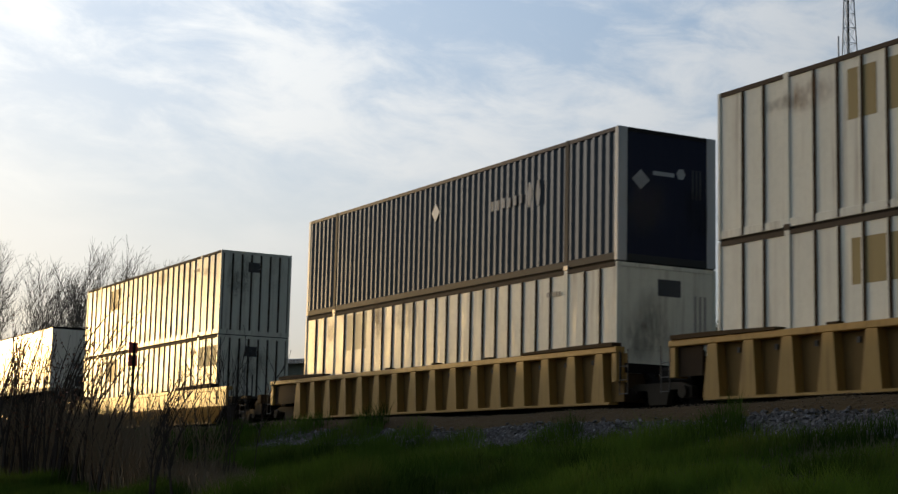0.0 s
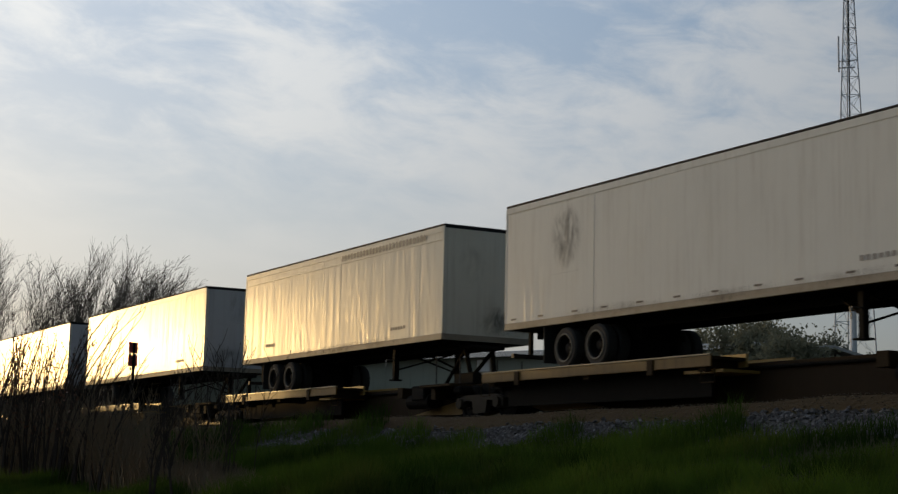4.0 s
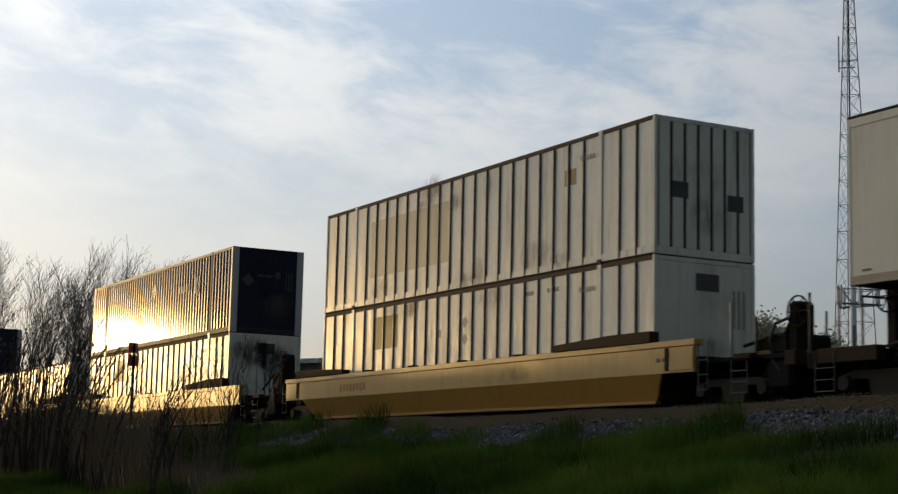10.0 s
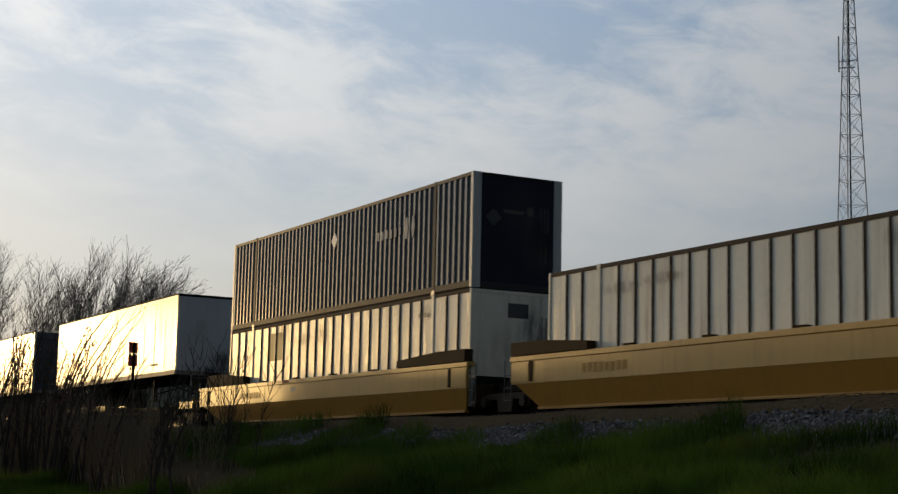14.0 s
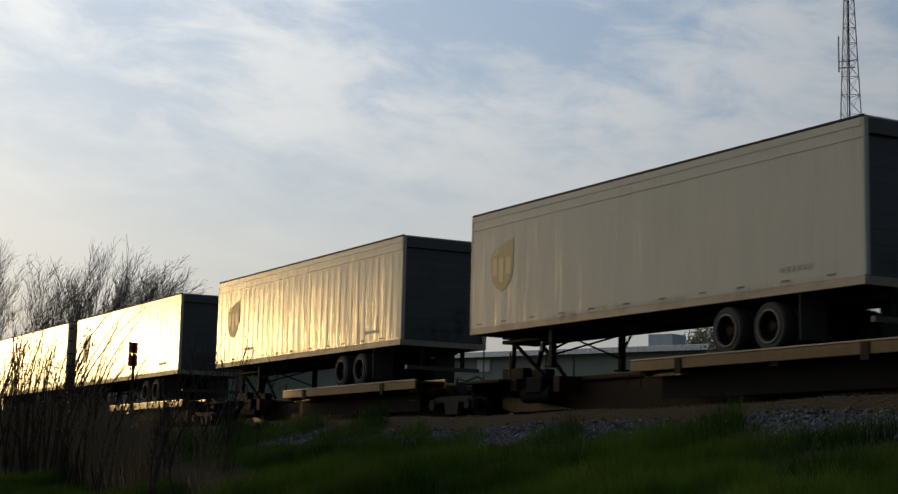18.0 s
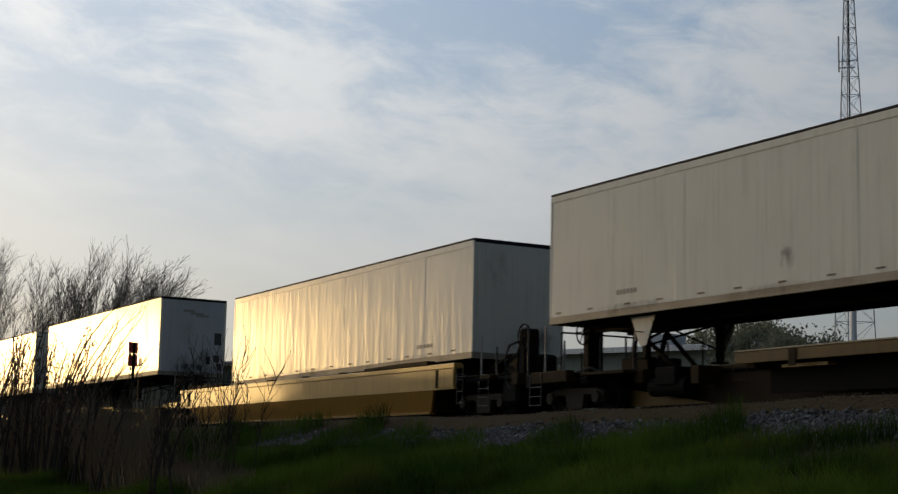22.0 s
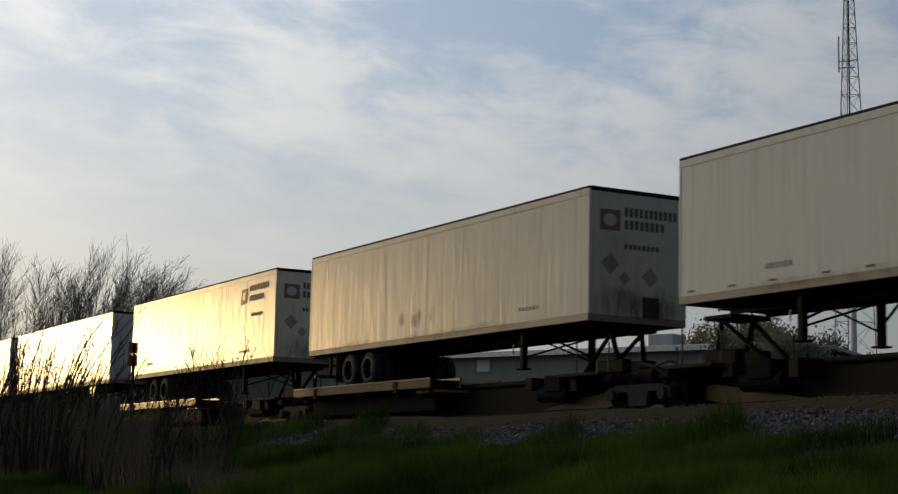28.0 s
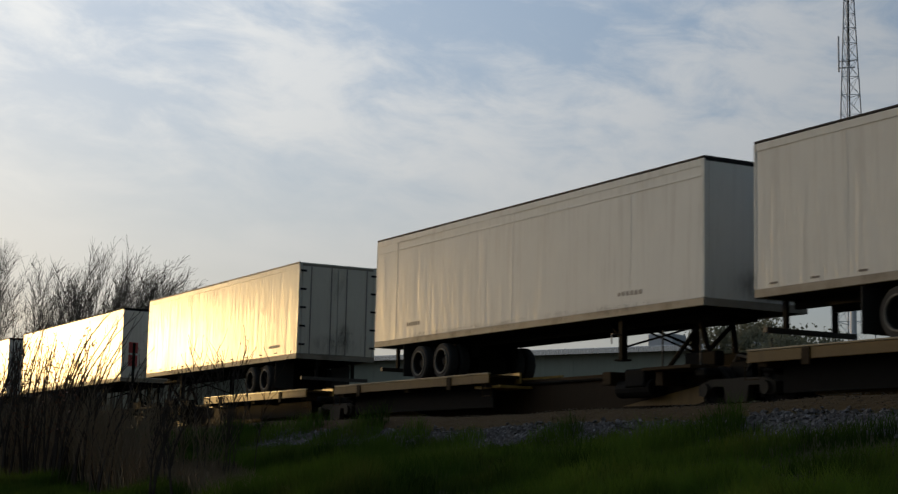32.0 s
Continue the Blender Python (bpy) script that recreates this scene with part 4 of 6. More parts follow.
        for dx in (-0.61, 0.61):
            x = X(xm + dx)
            rods("axle", M_BLACK, t, ((x, -1.0, 1.565), (x, 1.0, 1.565), 0.07))
            for sy in (-1, 1):
                for y in (1.13, 0.80):
                    ty = shared("wheel", TYRE, t, (x, sy * y, 1.545))
                    ty.scale = (0.94, 1, 0.94)
                    if y > 1:
                        rm = shared("rim", RIM, ty)
                        rm.rotation_euler = (0, 0, 0 if sy < 0 else math.pi)
                        fl = shared("rim_flange", FLANGE, ty)
                        fl.rotation_euler = (0, 0, 0 if sy < 0 else math.pi)
        for sy in (-1, 1):
            x = X(xm + 1.45)
            boxes("mud_flap", M_RUBBER, t, (x - 0.012, x + 0.012, sy * 0.96 - 0.31, sy * 0.96 + 0.31, 1.25, BOT - 0.02))
        a, b = span(length - 0.12, length - 0.02)
        boxes("rear_bumper", M_LADDER, t, (a, b, -1.1, 1.1, BOT - 0.62, BOT - 0.52))
        for y in (-0.6, 0.6):
            boxes("bumper_post", M_BLACK, t, (a, b, y - 0.04, y + 0.04, BOT - 0.52, BOT + 0.0))
    # reflector strips along the lower edge
    me = bpy.data.meshes.get("reflector_strip")
    if me is None:
        bm = bmesh.new()
        box(bm, 0, 0.22, -0.004, 0.002, 0, 0.038)
        me = bpy.data.meshes.new("reflector_strip")
        bm.to_mesh(me)
        bm.free()
        me.materials.append(M_INK)
    if seed % 3 != 1:
        for k in range(int(length / 1.22)):
            shared("reflector_strip", me, t, (-length + 0.35 + 1.22 * k + rng.uniform(-0.1, 0.1), -hw - 0.006, BOT + 0.22))
    if seed % 2 == 0:
        bars("lettering", M_FAINT, t, X(length - 1.9) if nose_front else X(2.6), (X(length - 1.9) if nose_front else X(2.6)) + 0.75, -hw - 0.008, BOT + 0.45, BOT + 0.56, 6, seed)
    bars("lettering", M_FAINT, t, X(2.9 if nose_front else length - 2.2), X(2.9 if nose_front else length - 2.2) + 0.9, -hw - 0.008, BOT + 0.40, BOT + 0.50, 6, seed + 1)
    # dirt thrown up along the lower edge, and soot on the end walls
    for k in range(8):
        m_ = M_RUSTSTAIN if k < 4 else M_DUST
        stain(t, m_, "y", rng.uniform(-length + 2.3, -2.3), BOT + rng.uniform(0.10, 0.20), rng.uniform(0.7, 2.2), rng.uniform(0.08, 0.16), -hw - 0.016)
    xe = 0.010 if nose_front else (0.034 if doors != "roll" else 0.004)
    stain(t, M_SOOT, "x", rng.uniform(-0.5, 0.5), BOT + 0.45, 0.9, 0.42, xe)
    stain(t, M_SOOT, "x", rng.uniform(0.2, 0.8), BOT + rng.uniform(0.4, 0.9), 0.35, 0.4, xe + 0.004)
    stain(t, M_DUST, "x", rng.uniform(-0.7, 0.3), rng.uniform(3.4, 4.4), 0.45, 0.6, xe + 0.004)
    t.matrix_basis = pose(s, YC, ZR + lift, 0, tilt, 0)
    moving.append((t, s, lift, tilt))
    return t


# ---- spine cars ----


def spine_car(xa, xb, deck_front, first=False, last=False, brake=False):
    """One unit between the bogies at xa and xb (places along the train); its wheel decks stand at the front or the rear."""
    L = xa - xb
    car = thing("spine_car", "yellow and rust-brown articulated spine car with wheel decks", "railcar", "spine cars of the train")
    bm = bmesh.new()
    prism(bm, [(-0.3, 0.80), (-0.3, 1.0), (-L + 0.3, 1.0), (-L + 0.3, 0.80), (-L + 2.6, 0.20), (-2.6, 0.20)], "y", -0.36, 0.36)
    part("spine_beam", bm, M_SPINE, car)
    d0, d1 = (-1.2, -9.8) if deck_front else (-L + 9.4, -L + 0.8)
    for sy in (-1, 1):
        def yy(a, b):
            return (min(sy * a, sy * b), max(sy * a, sy * b))
        dk = boxes("wheel_deck", M_BROWN, car, (d1, d0, *yy(0.62, 1.42), 1.02, 1.08))
        boxes("deck_edge", M_DECK, dk, (d1, d0, *yy(1.422, 1.47), 0.88, 1.09), bevel=0.008)
        boxes("deck_lip", M_LIP, dk, (d1, d0, *yy(1.40, 1.485), 1.092, 1.125), bevel=0.006)
        boxes("deck_edge", M_YELLOW, dk, (d1, d0, *yy(0.56, 0.618), 0.90, 1.16))
        for x in (d0 - 0.35, (d0 + d1) / 2, d1 + 0.35):
            boxes("cross_arm", M_BROWN, car, (x - 0.12, x + 0.12, *yy(0.362, 1.40), 0.80, 1.018))
        for x in (d0 - 1.9, d1 + 1.6):
            boxes("stake_pocket", M_BROWN, car, (x - 0.10, x + 0.10, *yy(1.472, 1.50), 0.78, 1.086), bevel=0.006)
        # flared gusset plates where the beam meets its bogies
        for x, sgn in ((-1.5, -1), (-L + 1.5, 1)):
            bm = bmesh.new()
            prism(bm, [(x, 0.66), (x + sgn * 3.0, 0.27), (x + sgn * 0.5, 0.24), (x, 0.34)], "y", *yy(0.45, 0.48))
            part("end_gusset", bm, M_DECK, car, "dusty yellow gusset plate")
    # the hitch that holds the king pin
    xh = -L + 1.9 if deck_front else -1.9
    hitch = boxes("hitch", M_BLACK, car, (xh - 0.45, xh + 0.45, -0.5, 0.5, 1.90, 1.99), bevel=0.02)
    for sy in (-1, 1):
        rods("hitch_strut", M_BLACK, hitch, ((xh, sy * 0.4, 1.9), (xh + (1.3 if deck_front else -1.3), sy * 0.28, 1.0), 0.05), ((xh, sy * 0.4, 1.9), (xh - (0.25 if deck_front else -0.25), sy * 0.32, 1.0), 0.06))
    for x, sgn in ((-0.3, -1), (-L + 0.3, 1)):
        boxes("end_casting", M_BLACK, car, (x - 0.5, x + 0.5, -0.55, 0.55, 0.70, 1.06), bevel=0.04)
    boxes("side_step", M_YELLOW, car, (-L / 2 - 0.6, -L / 2 + 0.6, -1.25, -0.36, 0.78, 0.84))
    rods("air_pipe", M_BLACK, car, ((-0.8, -0.42, 0.9), (-L + 0.8, -0.42, 0.9), 0.03))
    boxes("valve_box", M_BLACK, car, (xh - 1.9 if not deck_front else xh + 1.4, xh - 1.2 if not deck_front else xh + 2.1, -0.95, -0.4, 0.62, 1.0), bevel=0.03)
    # what hangs under and round the decks
    for sy in (-1, 1):
        y0, y1 = (0.98, 1.04) if sy > 0 else (-1.04, -0.98)
        # black sheet added inside each deck to stand for the shade beneath it
        boxes("deck_web", M_BLACK, car, (d1 + 0.5, d0 - 0.5, y0, y1, 0.34, 1.016))
        for x in (d0 - 0.12, d1 + 0.12):
            bm = bmesh.new()
            tube(bm, [(x - 0.2, sy * 1.44, 0.84), (x - 0.2, sy * 1.44, 0.58), (x + 0.2, sy * 1.44, 0.58), (x + 0.2, sy * 1.44, 0.84)], 0.016)
            part("stirrup_step", bm, M_BROWN, car)
    xm = -L + 3.6 if deck_front else -3.6
    rods("air_reservoir", M_BLACK, car, ((xm - 0.6, -0.72, 0.60), (xm + 0.6, -0.72, 0.60), 0.19), n=14)
    boxes("side_bracket", M_BROWN, car, (xm - 1.0, xm - 0.7, -0.95, -0.362, 0.70, 0.98), bevel=0.01)
    boxes("side_bracket", M_BROWN, car, (xm + 0.9, xm + 1.15, -0.95, -0.362, 0.62, 0.98), bevel=0.01)
    for sy in (-1, 1):
        rods("grab_iron", M_LADDER, car, ((xh - 0.62, sy * 0.9, 0.98), (xh - 0.62, sy * 0.9, 1.75), 0.02))
        rods("grab_iron", M_LADDER, car, ((xh + 0.62, sy * 0.9, 0.98), (xh + 0.62, sy * 0.9, 1.62), 0.02))
        boxes("cross_step", M_BROWN, car, (xh - 0.8, xh + 0.8, min(sy * 0.365, sy * 1.3), max(sy * 0.365, sy * 1.3), 0.90, 0.97), bevel=0.01)
        boxes("hitch_foot", M_BLACK, car, (xh - 0.5, xh + 0.5, min(sy * 0.2, sy * 0.45), max(sy * 0.2, sy * 0.45), 1.002, 1.30), bevel=0.03)
    for x, sgn in ((0.0, -1), (-L, 1)):
        bm = bmesh.new()
        tube(bm, [(x + sgn * 0.9, -0.45, 0.95), (x + sgn * 0.5, -0.62, 1.15), (x, -0.66, 1.05), (x - sgn * 0.3, -0.55, 0.85)], 0.03)
        part("brake_hose", bm, M_RUBBER, car)
        rods("brake_rod", M_BLACK, car, ((x + sgn * 0.6, -0.6, 0.55), (x + sgn * 3.2, -0.5, 0.75), 0.025))
        boxes("bearing_arm", M_BLACK, car, (x + sgn * 1.0 - 0.18, x + sgn * 1.0 + 0.18, -1.15, 1.15, 0.72, 0.90), bevel=0.04)
    for at_end, x0, sgn in ((first, 0.0, 1), (last, -L, -1)):
        if at_end:
            a, b = sorted((x0 - sgn * 0.5, x0 + sgn * 1.0))
            boxes("end_frame", M_BLACK, car, (a, b, -0.45, 0.45, 0.62, 0.95), bevel=0.02)
            boxes("end_beam", M_BLACK, car, (*sorted((x0 + sgn * 0.72, x0 + sgn * 1.0)), -1.38, 1.38, 0.70, 0.99), bevel=0.02)
            for sy in (-1, 1):
                y0, y1 = (1.20, 1.42) if sy > 0 else (-1.42, -1.20)
                boxes("side_sill", M_YELLOW if sgn > 0 else M_BROWN, car, (*sorted((x0 - sgn * 0.75, x0 + sgn * 0.70)), y0, y1, 0.78, 1.04), bevel=0.015)
                rods("stanchion", M_STEEL, car, ((x0 + sgn * 0.2, sy * 1.36, 1.04), (x0 + sgn * 0.2, sy * 1.36, 2.05), 0.022))
                rods("stanchion", M_LADDER, car, ((x0 + sgn * 0.95, sy * 1.34, 0.99), (x0 + sgn * 0.95, sy * 1.34, 2.05), 0.025))
                bm = bmesh.new()
                for k in range(3):
                    rod(bm, (x0 + sgn * 0.25, sy * 1.43, 0.30 + 0.2 * k), (x0 + sgn * 0.72, sy * 1.43, 0.30 + 0.2 * k), 0.012, n=6)
                for dx in (0.25, 0.72):
                    rod(bm, (x0 + sgn * dx, sy * 1.43, 0.28), (x0 + sgn * dx, sy * 1.43, 1.0), 0.012, n=6)
                part("ladder", bm, M_LADDER, car)
            rods("coupler", M_BLACK, car, ((x0 + sgn * 0.4, 0, 0.72), (x0 + sgn * 1.35, 0, 0.72), 0.10))
    if first:
        bogie(car, xa, -0.55)
    bogie(car, xa, -L if not last else -L + 0.55)
    if brake:
        xb_ = -L + 0.2 if last else -0.2
        brake_wheel(car, xb_, -0.62, 1.95)
        boxes("brake_stand", M_BLACK, car, (xb_ - 0.12, xb_ + 0.12, -0.55, -0.15, 1.0, 2.1), bevel=0.03)
        rods("handrail", M_LADDER, car, ((xb_, -1.2, 1.0), (xb_, -1.2, 1.9), 0.02), ((xb_, -1.2, 1.9), (xb_ , 1.2, 1.9), 0.02), ((xb_, 1.2, 1.9), (xb_, 1.2, 1.0), 0.02))
        boxes("end_platform", M_BLACK, car, (xb_ - 0.4, xb_ + 0.4, -1.35, 1.35, 0.95, 1.0))
    rolling(car, xa)
    return car


# ---- the train, front to rear ----
BLUE_L = "dark navy corrugated container with pale diamond mark"
UNDER_L = "dirty white ribbed container under a navy one"
Y0 = -23.64 + CL
container(Y0, 0.35, end="ribs", logo=[(-12.55, -10.2, 1.75, 2.55, M_YMARK)], label="dirty white ribbed container with yellow patch, lower of two")
container(Y0, 3.254, end="ribs", logo=[(-12.6, -11.9, 1.72, 2.62, M_YMARK), (-11.6, -10.2, 1.72, 2.62, M_YMARK)], label="dirty white ribbed container with yellow patch, upper of two")
well_car(Y0, 2.0, 1.25, ribbed=True, ledges=(0.10, 0.09))
container(-26.96, 0.35, end="plain", logo=[(-13.3, -12.05, 1.76, 2.75, M_OCHRE)], label=UNDER_L)
container(-26.96, 3.254, blue=True, label=BLUE_L)
well_car(-26.96, 0.30, 2.05, ribbed=True, ledges=(0.08, 0.10), platform=False, bogies=(False, True))
container(-50.48, 0.35, end="ribs", logo=[(-1.85, -0.1, 1.85, 2.55, M_SHIELD), (-12.76, -12.40, 1.75, 2.60, M_DKMARK), (-12.40, -11.39, 1.74, 2.60, M_YMARK)], label="dirty white ribbed container, lower of two, brownish patch")
container(-50.48, 3.254, end="ribs", logo=[(-12.76, -12.54, 1.80, 2.58, M_DKMARK), (-12.54, -12.36, 1.76, 2.58, M_YMARK), (-12.36, -11.75, 1.76, 2.60, M_YMARK), (-11.75, -11.37, 2.20, 2.62, M_DKMARK), (-11.75, -11.37, 1.74, 2.18, M_OCHRE)], label="dirty white ribbed container, upper of two, rust-streaked")
well_car(-50.48, 1.6, 2.42, rear_brake=True, cut=(1.32, 0.05, 1.85, 0.30), ledges=(0.13, 0.18))
W3L = container(-163.78, 0.35, end="plain", logo=[(-12.8, -11.45, 1.68, 2.56, M_YMARK)], label="dirty white ribbed container with yellow patch, lower of two")
container(-163.78, 3.254, end="ribs", logo=[(-13.2, -8.7, 0.77, 2.33, M_OCHRE), (-3.4, -2.95, 1.88, 2.24, M_YMARK)], label="dirty white ribbed container, upper of two, faded yellow lettering patch")
W3C = well_car(-163.78, 1.6, 2.14, brake=1.80, cut=(0.50, 0.18, 0.95, 0.20), ledges=(0.22, 0.20))
stain(W3C, M_RUSTSTAIN, "y", -5.2, 1.04, 1.1, 0.24, -1.504)
stain(W3C, M_RUSTSTAIN, "y", -4.9, 1.04, 0.5, 0.22, -1.510)
B4L = container(-187.54, 0.35, end="plain", logo=[(-12.57, -11.4, 1.70, 2.58, M_YMARK)], label=UNDER_L)
container(-187.54, 3.254, blue=True, label=BLUE_L)
well_car(-187.54, 1.7, 1.25, brake=2.12, cut=(1.2, 0.22, 1.03, 0.22))
C5L = container(-207.07, 0.35, end="ribs", label="single dirty white ribbed container in a well car")
well_car(-207.07, 0.27, 1.25, platform=False, bogies=(False, True), cut=(0.22, -0.03, 1.03, 0.22))
container(-226.72, 0.35, end="plain", logo=[(-12.93, -11.65, 1.74, 2.60, M_YMARK)], label=UNDER_L)
container(-226.72, 3.254, blue=True, label=BLUE_L)
B6C = well_car(-226.72, 0.27, 2.2, platform=False, bogies=(False, True), cut=(0.22, -0.03, 1.76, 0.31), ledges=(0.30, 0.38))
bars("marking", M_FAINT, B6C, -CL + 5.7, -CL + 6.1, -1.503, 1.06, 1.20, 2, 61)
side_shape("rust_patch", M_RUST, B6C, rect(-CL + 5.1, -CL + 5.6, 1.33, 1.42), -1.533)

W_L = "white box semi-trailer with dull panelled sides"
U_L = "grey-cream ribbed box semi-trailer with a roll-up rear door"
TRAILERS = [
    (-72.07, 14.63, True, M_TRAILER, "sheet", dict(seed=3, label="white box semi-trailer with grey stains along its side")),
    (-89.73, 13.50, True, M_TRAILER2, "band", dict(seed=4, label="cream box semi-trailer with a trim band under the roof")),
    (-106.96, 14.40, True, M_TRAILER, "sheet", dict(seed=7, wheel_at=2.98, end_mat=M_END, label="white box semi-trailer, nose wall tinted blue for skylight")),
    (-124.30, 14.47, True, M_TRAILER, "sheet", dict(seed=6, end_mat=M_END, label="white box semi-trailer, rounded nose, lettered front wall")),
    (-141.91, 16.30, False, M_MATT, "sheet", dict(seed=8, end_mat=M_TRAILER, label="long white box semi-trailer, rear doors foremost")),
    (-248.30, 16.20, True, M_TRAILER, "posts", dict(seed=10, end_mat=M_END, label="long white box semi-trailer with panel seams")),
    (-268.83, 13.51, False, M_TGREY, "band", dict(seed=11, doors="roll", label="grey box semi-trailer with roll-up rear door foremost")),
    (-286.00, 13.75, False, M_TGREY, "beads", dict(seed=12, doors="roll", label=U_L)),
    (-303.58, 13.51, False, M_TGREY, "beads", dict(seed=13, doors="roll", label=U_L)),
    (-318.60, 15.86, False, M_TRAILER2, "sheet", dict(seed=14, end_mat=M_ENDDARK, label="cream box semi-trailer with a red mark on its rear door")),
    (-361.53, 16.14, True, M_TRAILER, "sheet", dict(seed=16, lift=0.07, end_mat=M_END, label="long white box semi-trailer, lettered nose tinted blue for skylight")),
    (-379.90, 15.88, False, M_TRAILER, "sheet", dict(seed=17, label="long white box semi-trailer riding rear doors foremost")),
    (-398.81, 14.70, False, M_TRAILER2, "sheet", dict(seed=18, lift=0.06, end_mat=M_ENDDARK, label="cream box semi-trailer with a red upright banner on its door")),
    (-416.67, 14.80, True, M_MATT, "sheet", dict(seed=19, wheel_at=3.35, label="cream box semi-trailer with red and black nose lettering")),
    (-434.17, 14.44, True, M_TRAILER2, "sheet", dict(seed=20, wheel_at=3.35, label="cream box semi-trailer with red and black nose lettering")),
    (-451.45, 15.79, True, M_FOLDED, "sheet", dict(seed=21, end_mat=M_END, label="long white box semi-trailer with streaked sides")),
    (-468.70, 14.38, True, M_TRAILER, "band", dict(seed=22, label="white box semi-trailer with a trim band under the roof")),
    (-488.38, 14.33, False, M_TRAILER2, "sheet", dict(seed=23, dark_top=False, label="cream box semi-trailer with hinged rear doors foremost")),
    (-505.96, 16.16, True, M_TRAILER, "sheet", dict(seed=24, label=W_L)),
    (-525.0, 14.6, True, M_TRAILER, "sheet", dict(seed=25, label=W_L)),
]
made = [trailer(s, L, nf, m, st, **kw) for s, L, nf, m, st, kw in TRAILERS]
by_place = {round(row[0], 2): ob for row, ob in zip(TRAILERS, made)}
YS = -CW / 2 - 0.012        # just proud of a trailer's side

# shields on the three roll-door trailers
for s, x0 in ((-268.83, -12.53), (-286.00, -12.75), (-303.58, -12.54)):
    ob = by_place[s]
    side_shape("shield_mark", M_SHIELD, ob, [(x0, 3.92), (x0 + 0.12, 4.02), (x0 + 0.42, 4.10), (x0 + 0.75, 4.20), (x0 + 1.02, 4.24), (x0 + 1.02, 3.55), (x0 + 0.92, 3.28), (x0 + 0.70, 3.10), (x0 + 0.51, 3.03), (x0 + 0.30, 3.10), (x0 + 0.08, 3.28), (x0, 3.52)], YS + 0.004, "faded brown shield mark")
    side_shape("shield_mark", M_GOLD, ob, rect(x0 + 0.10, x0 + 0.30, 3.42, 3.82), YS - 0.001)
    side_shape("shield_mark", M_GOLD, ob, rect(x0 + 0.40, x0 + 0.60, 3.25, 3.82), YS - 0.001)
    side_shape("shield_mark", M_GOLD, ob, rect(x0 + 0.70, x0 + 0.92, 3.42, 3.82), YS - 0.001)
    side_shape("shield_mark", M_GOLD, ob, [(x0 + 0.04, 3.90), (x0 + 0.3, 4.05), (x0 + 0.36, 4.05), (x0 + 0.36, 3.95)], YS - 0.001)
stain(by_place[-72.07], M_SMEAR, "y", -12.05, 4.0, 0.70, 0.80, YS)
stain(by_place[-318.60], M_SMEAR, "y", -7.92, 2.74, 0.26, 0.26, YS)
stain(by_place[-141.91], M_SMEAR, "y", -8.31, 2.72, 0.28, 0.28, YS)
side_shape("panel_mark", M_FAINT, by_place[-361.53], rect(-2.35, -2.05, 2.55, 2.80), YS)
side_shape("diamond_mark", M_FAINT, by_place[-451.45], [(-9.0, 2.75), (-8.8, 2.55), (-8.6, 2.75), (-8.8, 2.95)], YS)
# red and black lettering of two trailers, as plain shapes
for s in (-416.67, -434.17):
    ob = by_place[s]
    if s < -430:
        side_shape("brand_mark", M_DULLRED, ob, [(-2.95, 4.05), (-2.42, 4.10), (-2.38, 4.58), (-2.90, 4.55)], YS)
        side_shape("brand_mark", M_TRAILER2, ob, [(-2.78, 4.20), (-2.58, 4.22), (-2.56, 4.46), (-2.76, 4.44)], YS - 0.006)
        bars("lettering", M_DULLINK, ob, -2.2, -0.55, YS, 4.44, 4.66, 12, 5)
        bars("lettering", M_DULLINK, ob, -2.2, -0.95, YS, 4.12, 4.34, 8, 6)
        bars("lettering", M_DULLINK, ob, -2.0, -1.0, YS, 3.62, 3.74, 7, 7)
    if s > -430:
        for x, z in ((-8.9, 2.62), (-8.2, 2.52), (-7.95, 2.58), (-7.2, 2.62)):
            stain(ob, M_SMUDGE, "y", x + 0.1, z + 0.15, 0.22, 0.26, YS)
    else:
        side_shape("faded_mark", M_OCHRE, ob, [(-7.62, 2.72), (-7.47, 2.48), (-7.32, 2.72), (-7.38, 2.86), (-7.56, 2.86)], YS)
    XN = 0.002
    end_shape("brand_mark", M_DULLRED, ob, rect(-1.03, -0.50, 4.08, 4.54), XN)
    end_shape("brand_mark", M_END, ob, oval(-0.77, 4.31, 0.17, 0.14), XN + 0.006)
    for z, n, w in ((4.42, 11, 1.45), (4.14, 8, 1.1), (3.70, 8, 0.95)):
        for k in range(n):
            end_shape("letter_bar", M_DULLINK, ob, rect(-0.38 + k * w / n, -0.38 + (k + 0.68) * w / n, z, z + (0.20 if z > 4 else 0.11)), XN)
    for y, z, r in ((-0.76, 3.35, 0.24), (-0.38, 3.05, 0.16), (0.31, 3.12, 0.22)):
        end_shape("diamond_placard", M_FAINT, ob, [(y - r, z), (y, z - r), (y + r, z), (y, z + r)], XN)
    end_shape("door_plate", M_INK, ob, rect(0.10, 0.55, 2.20, 2.68), XN)
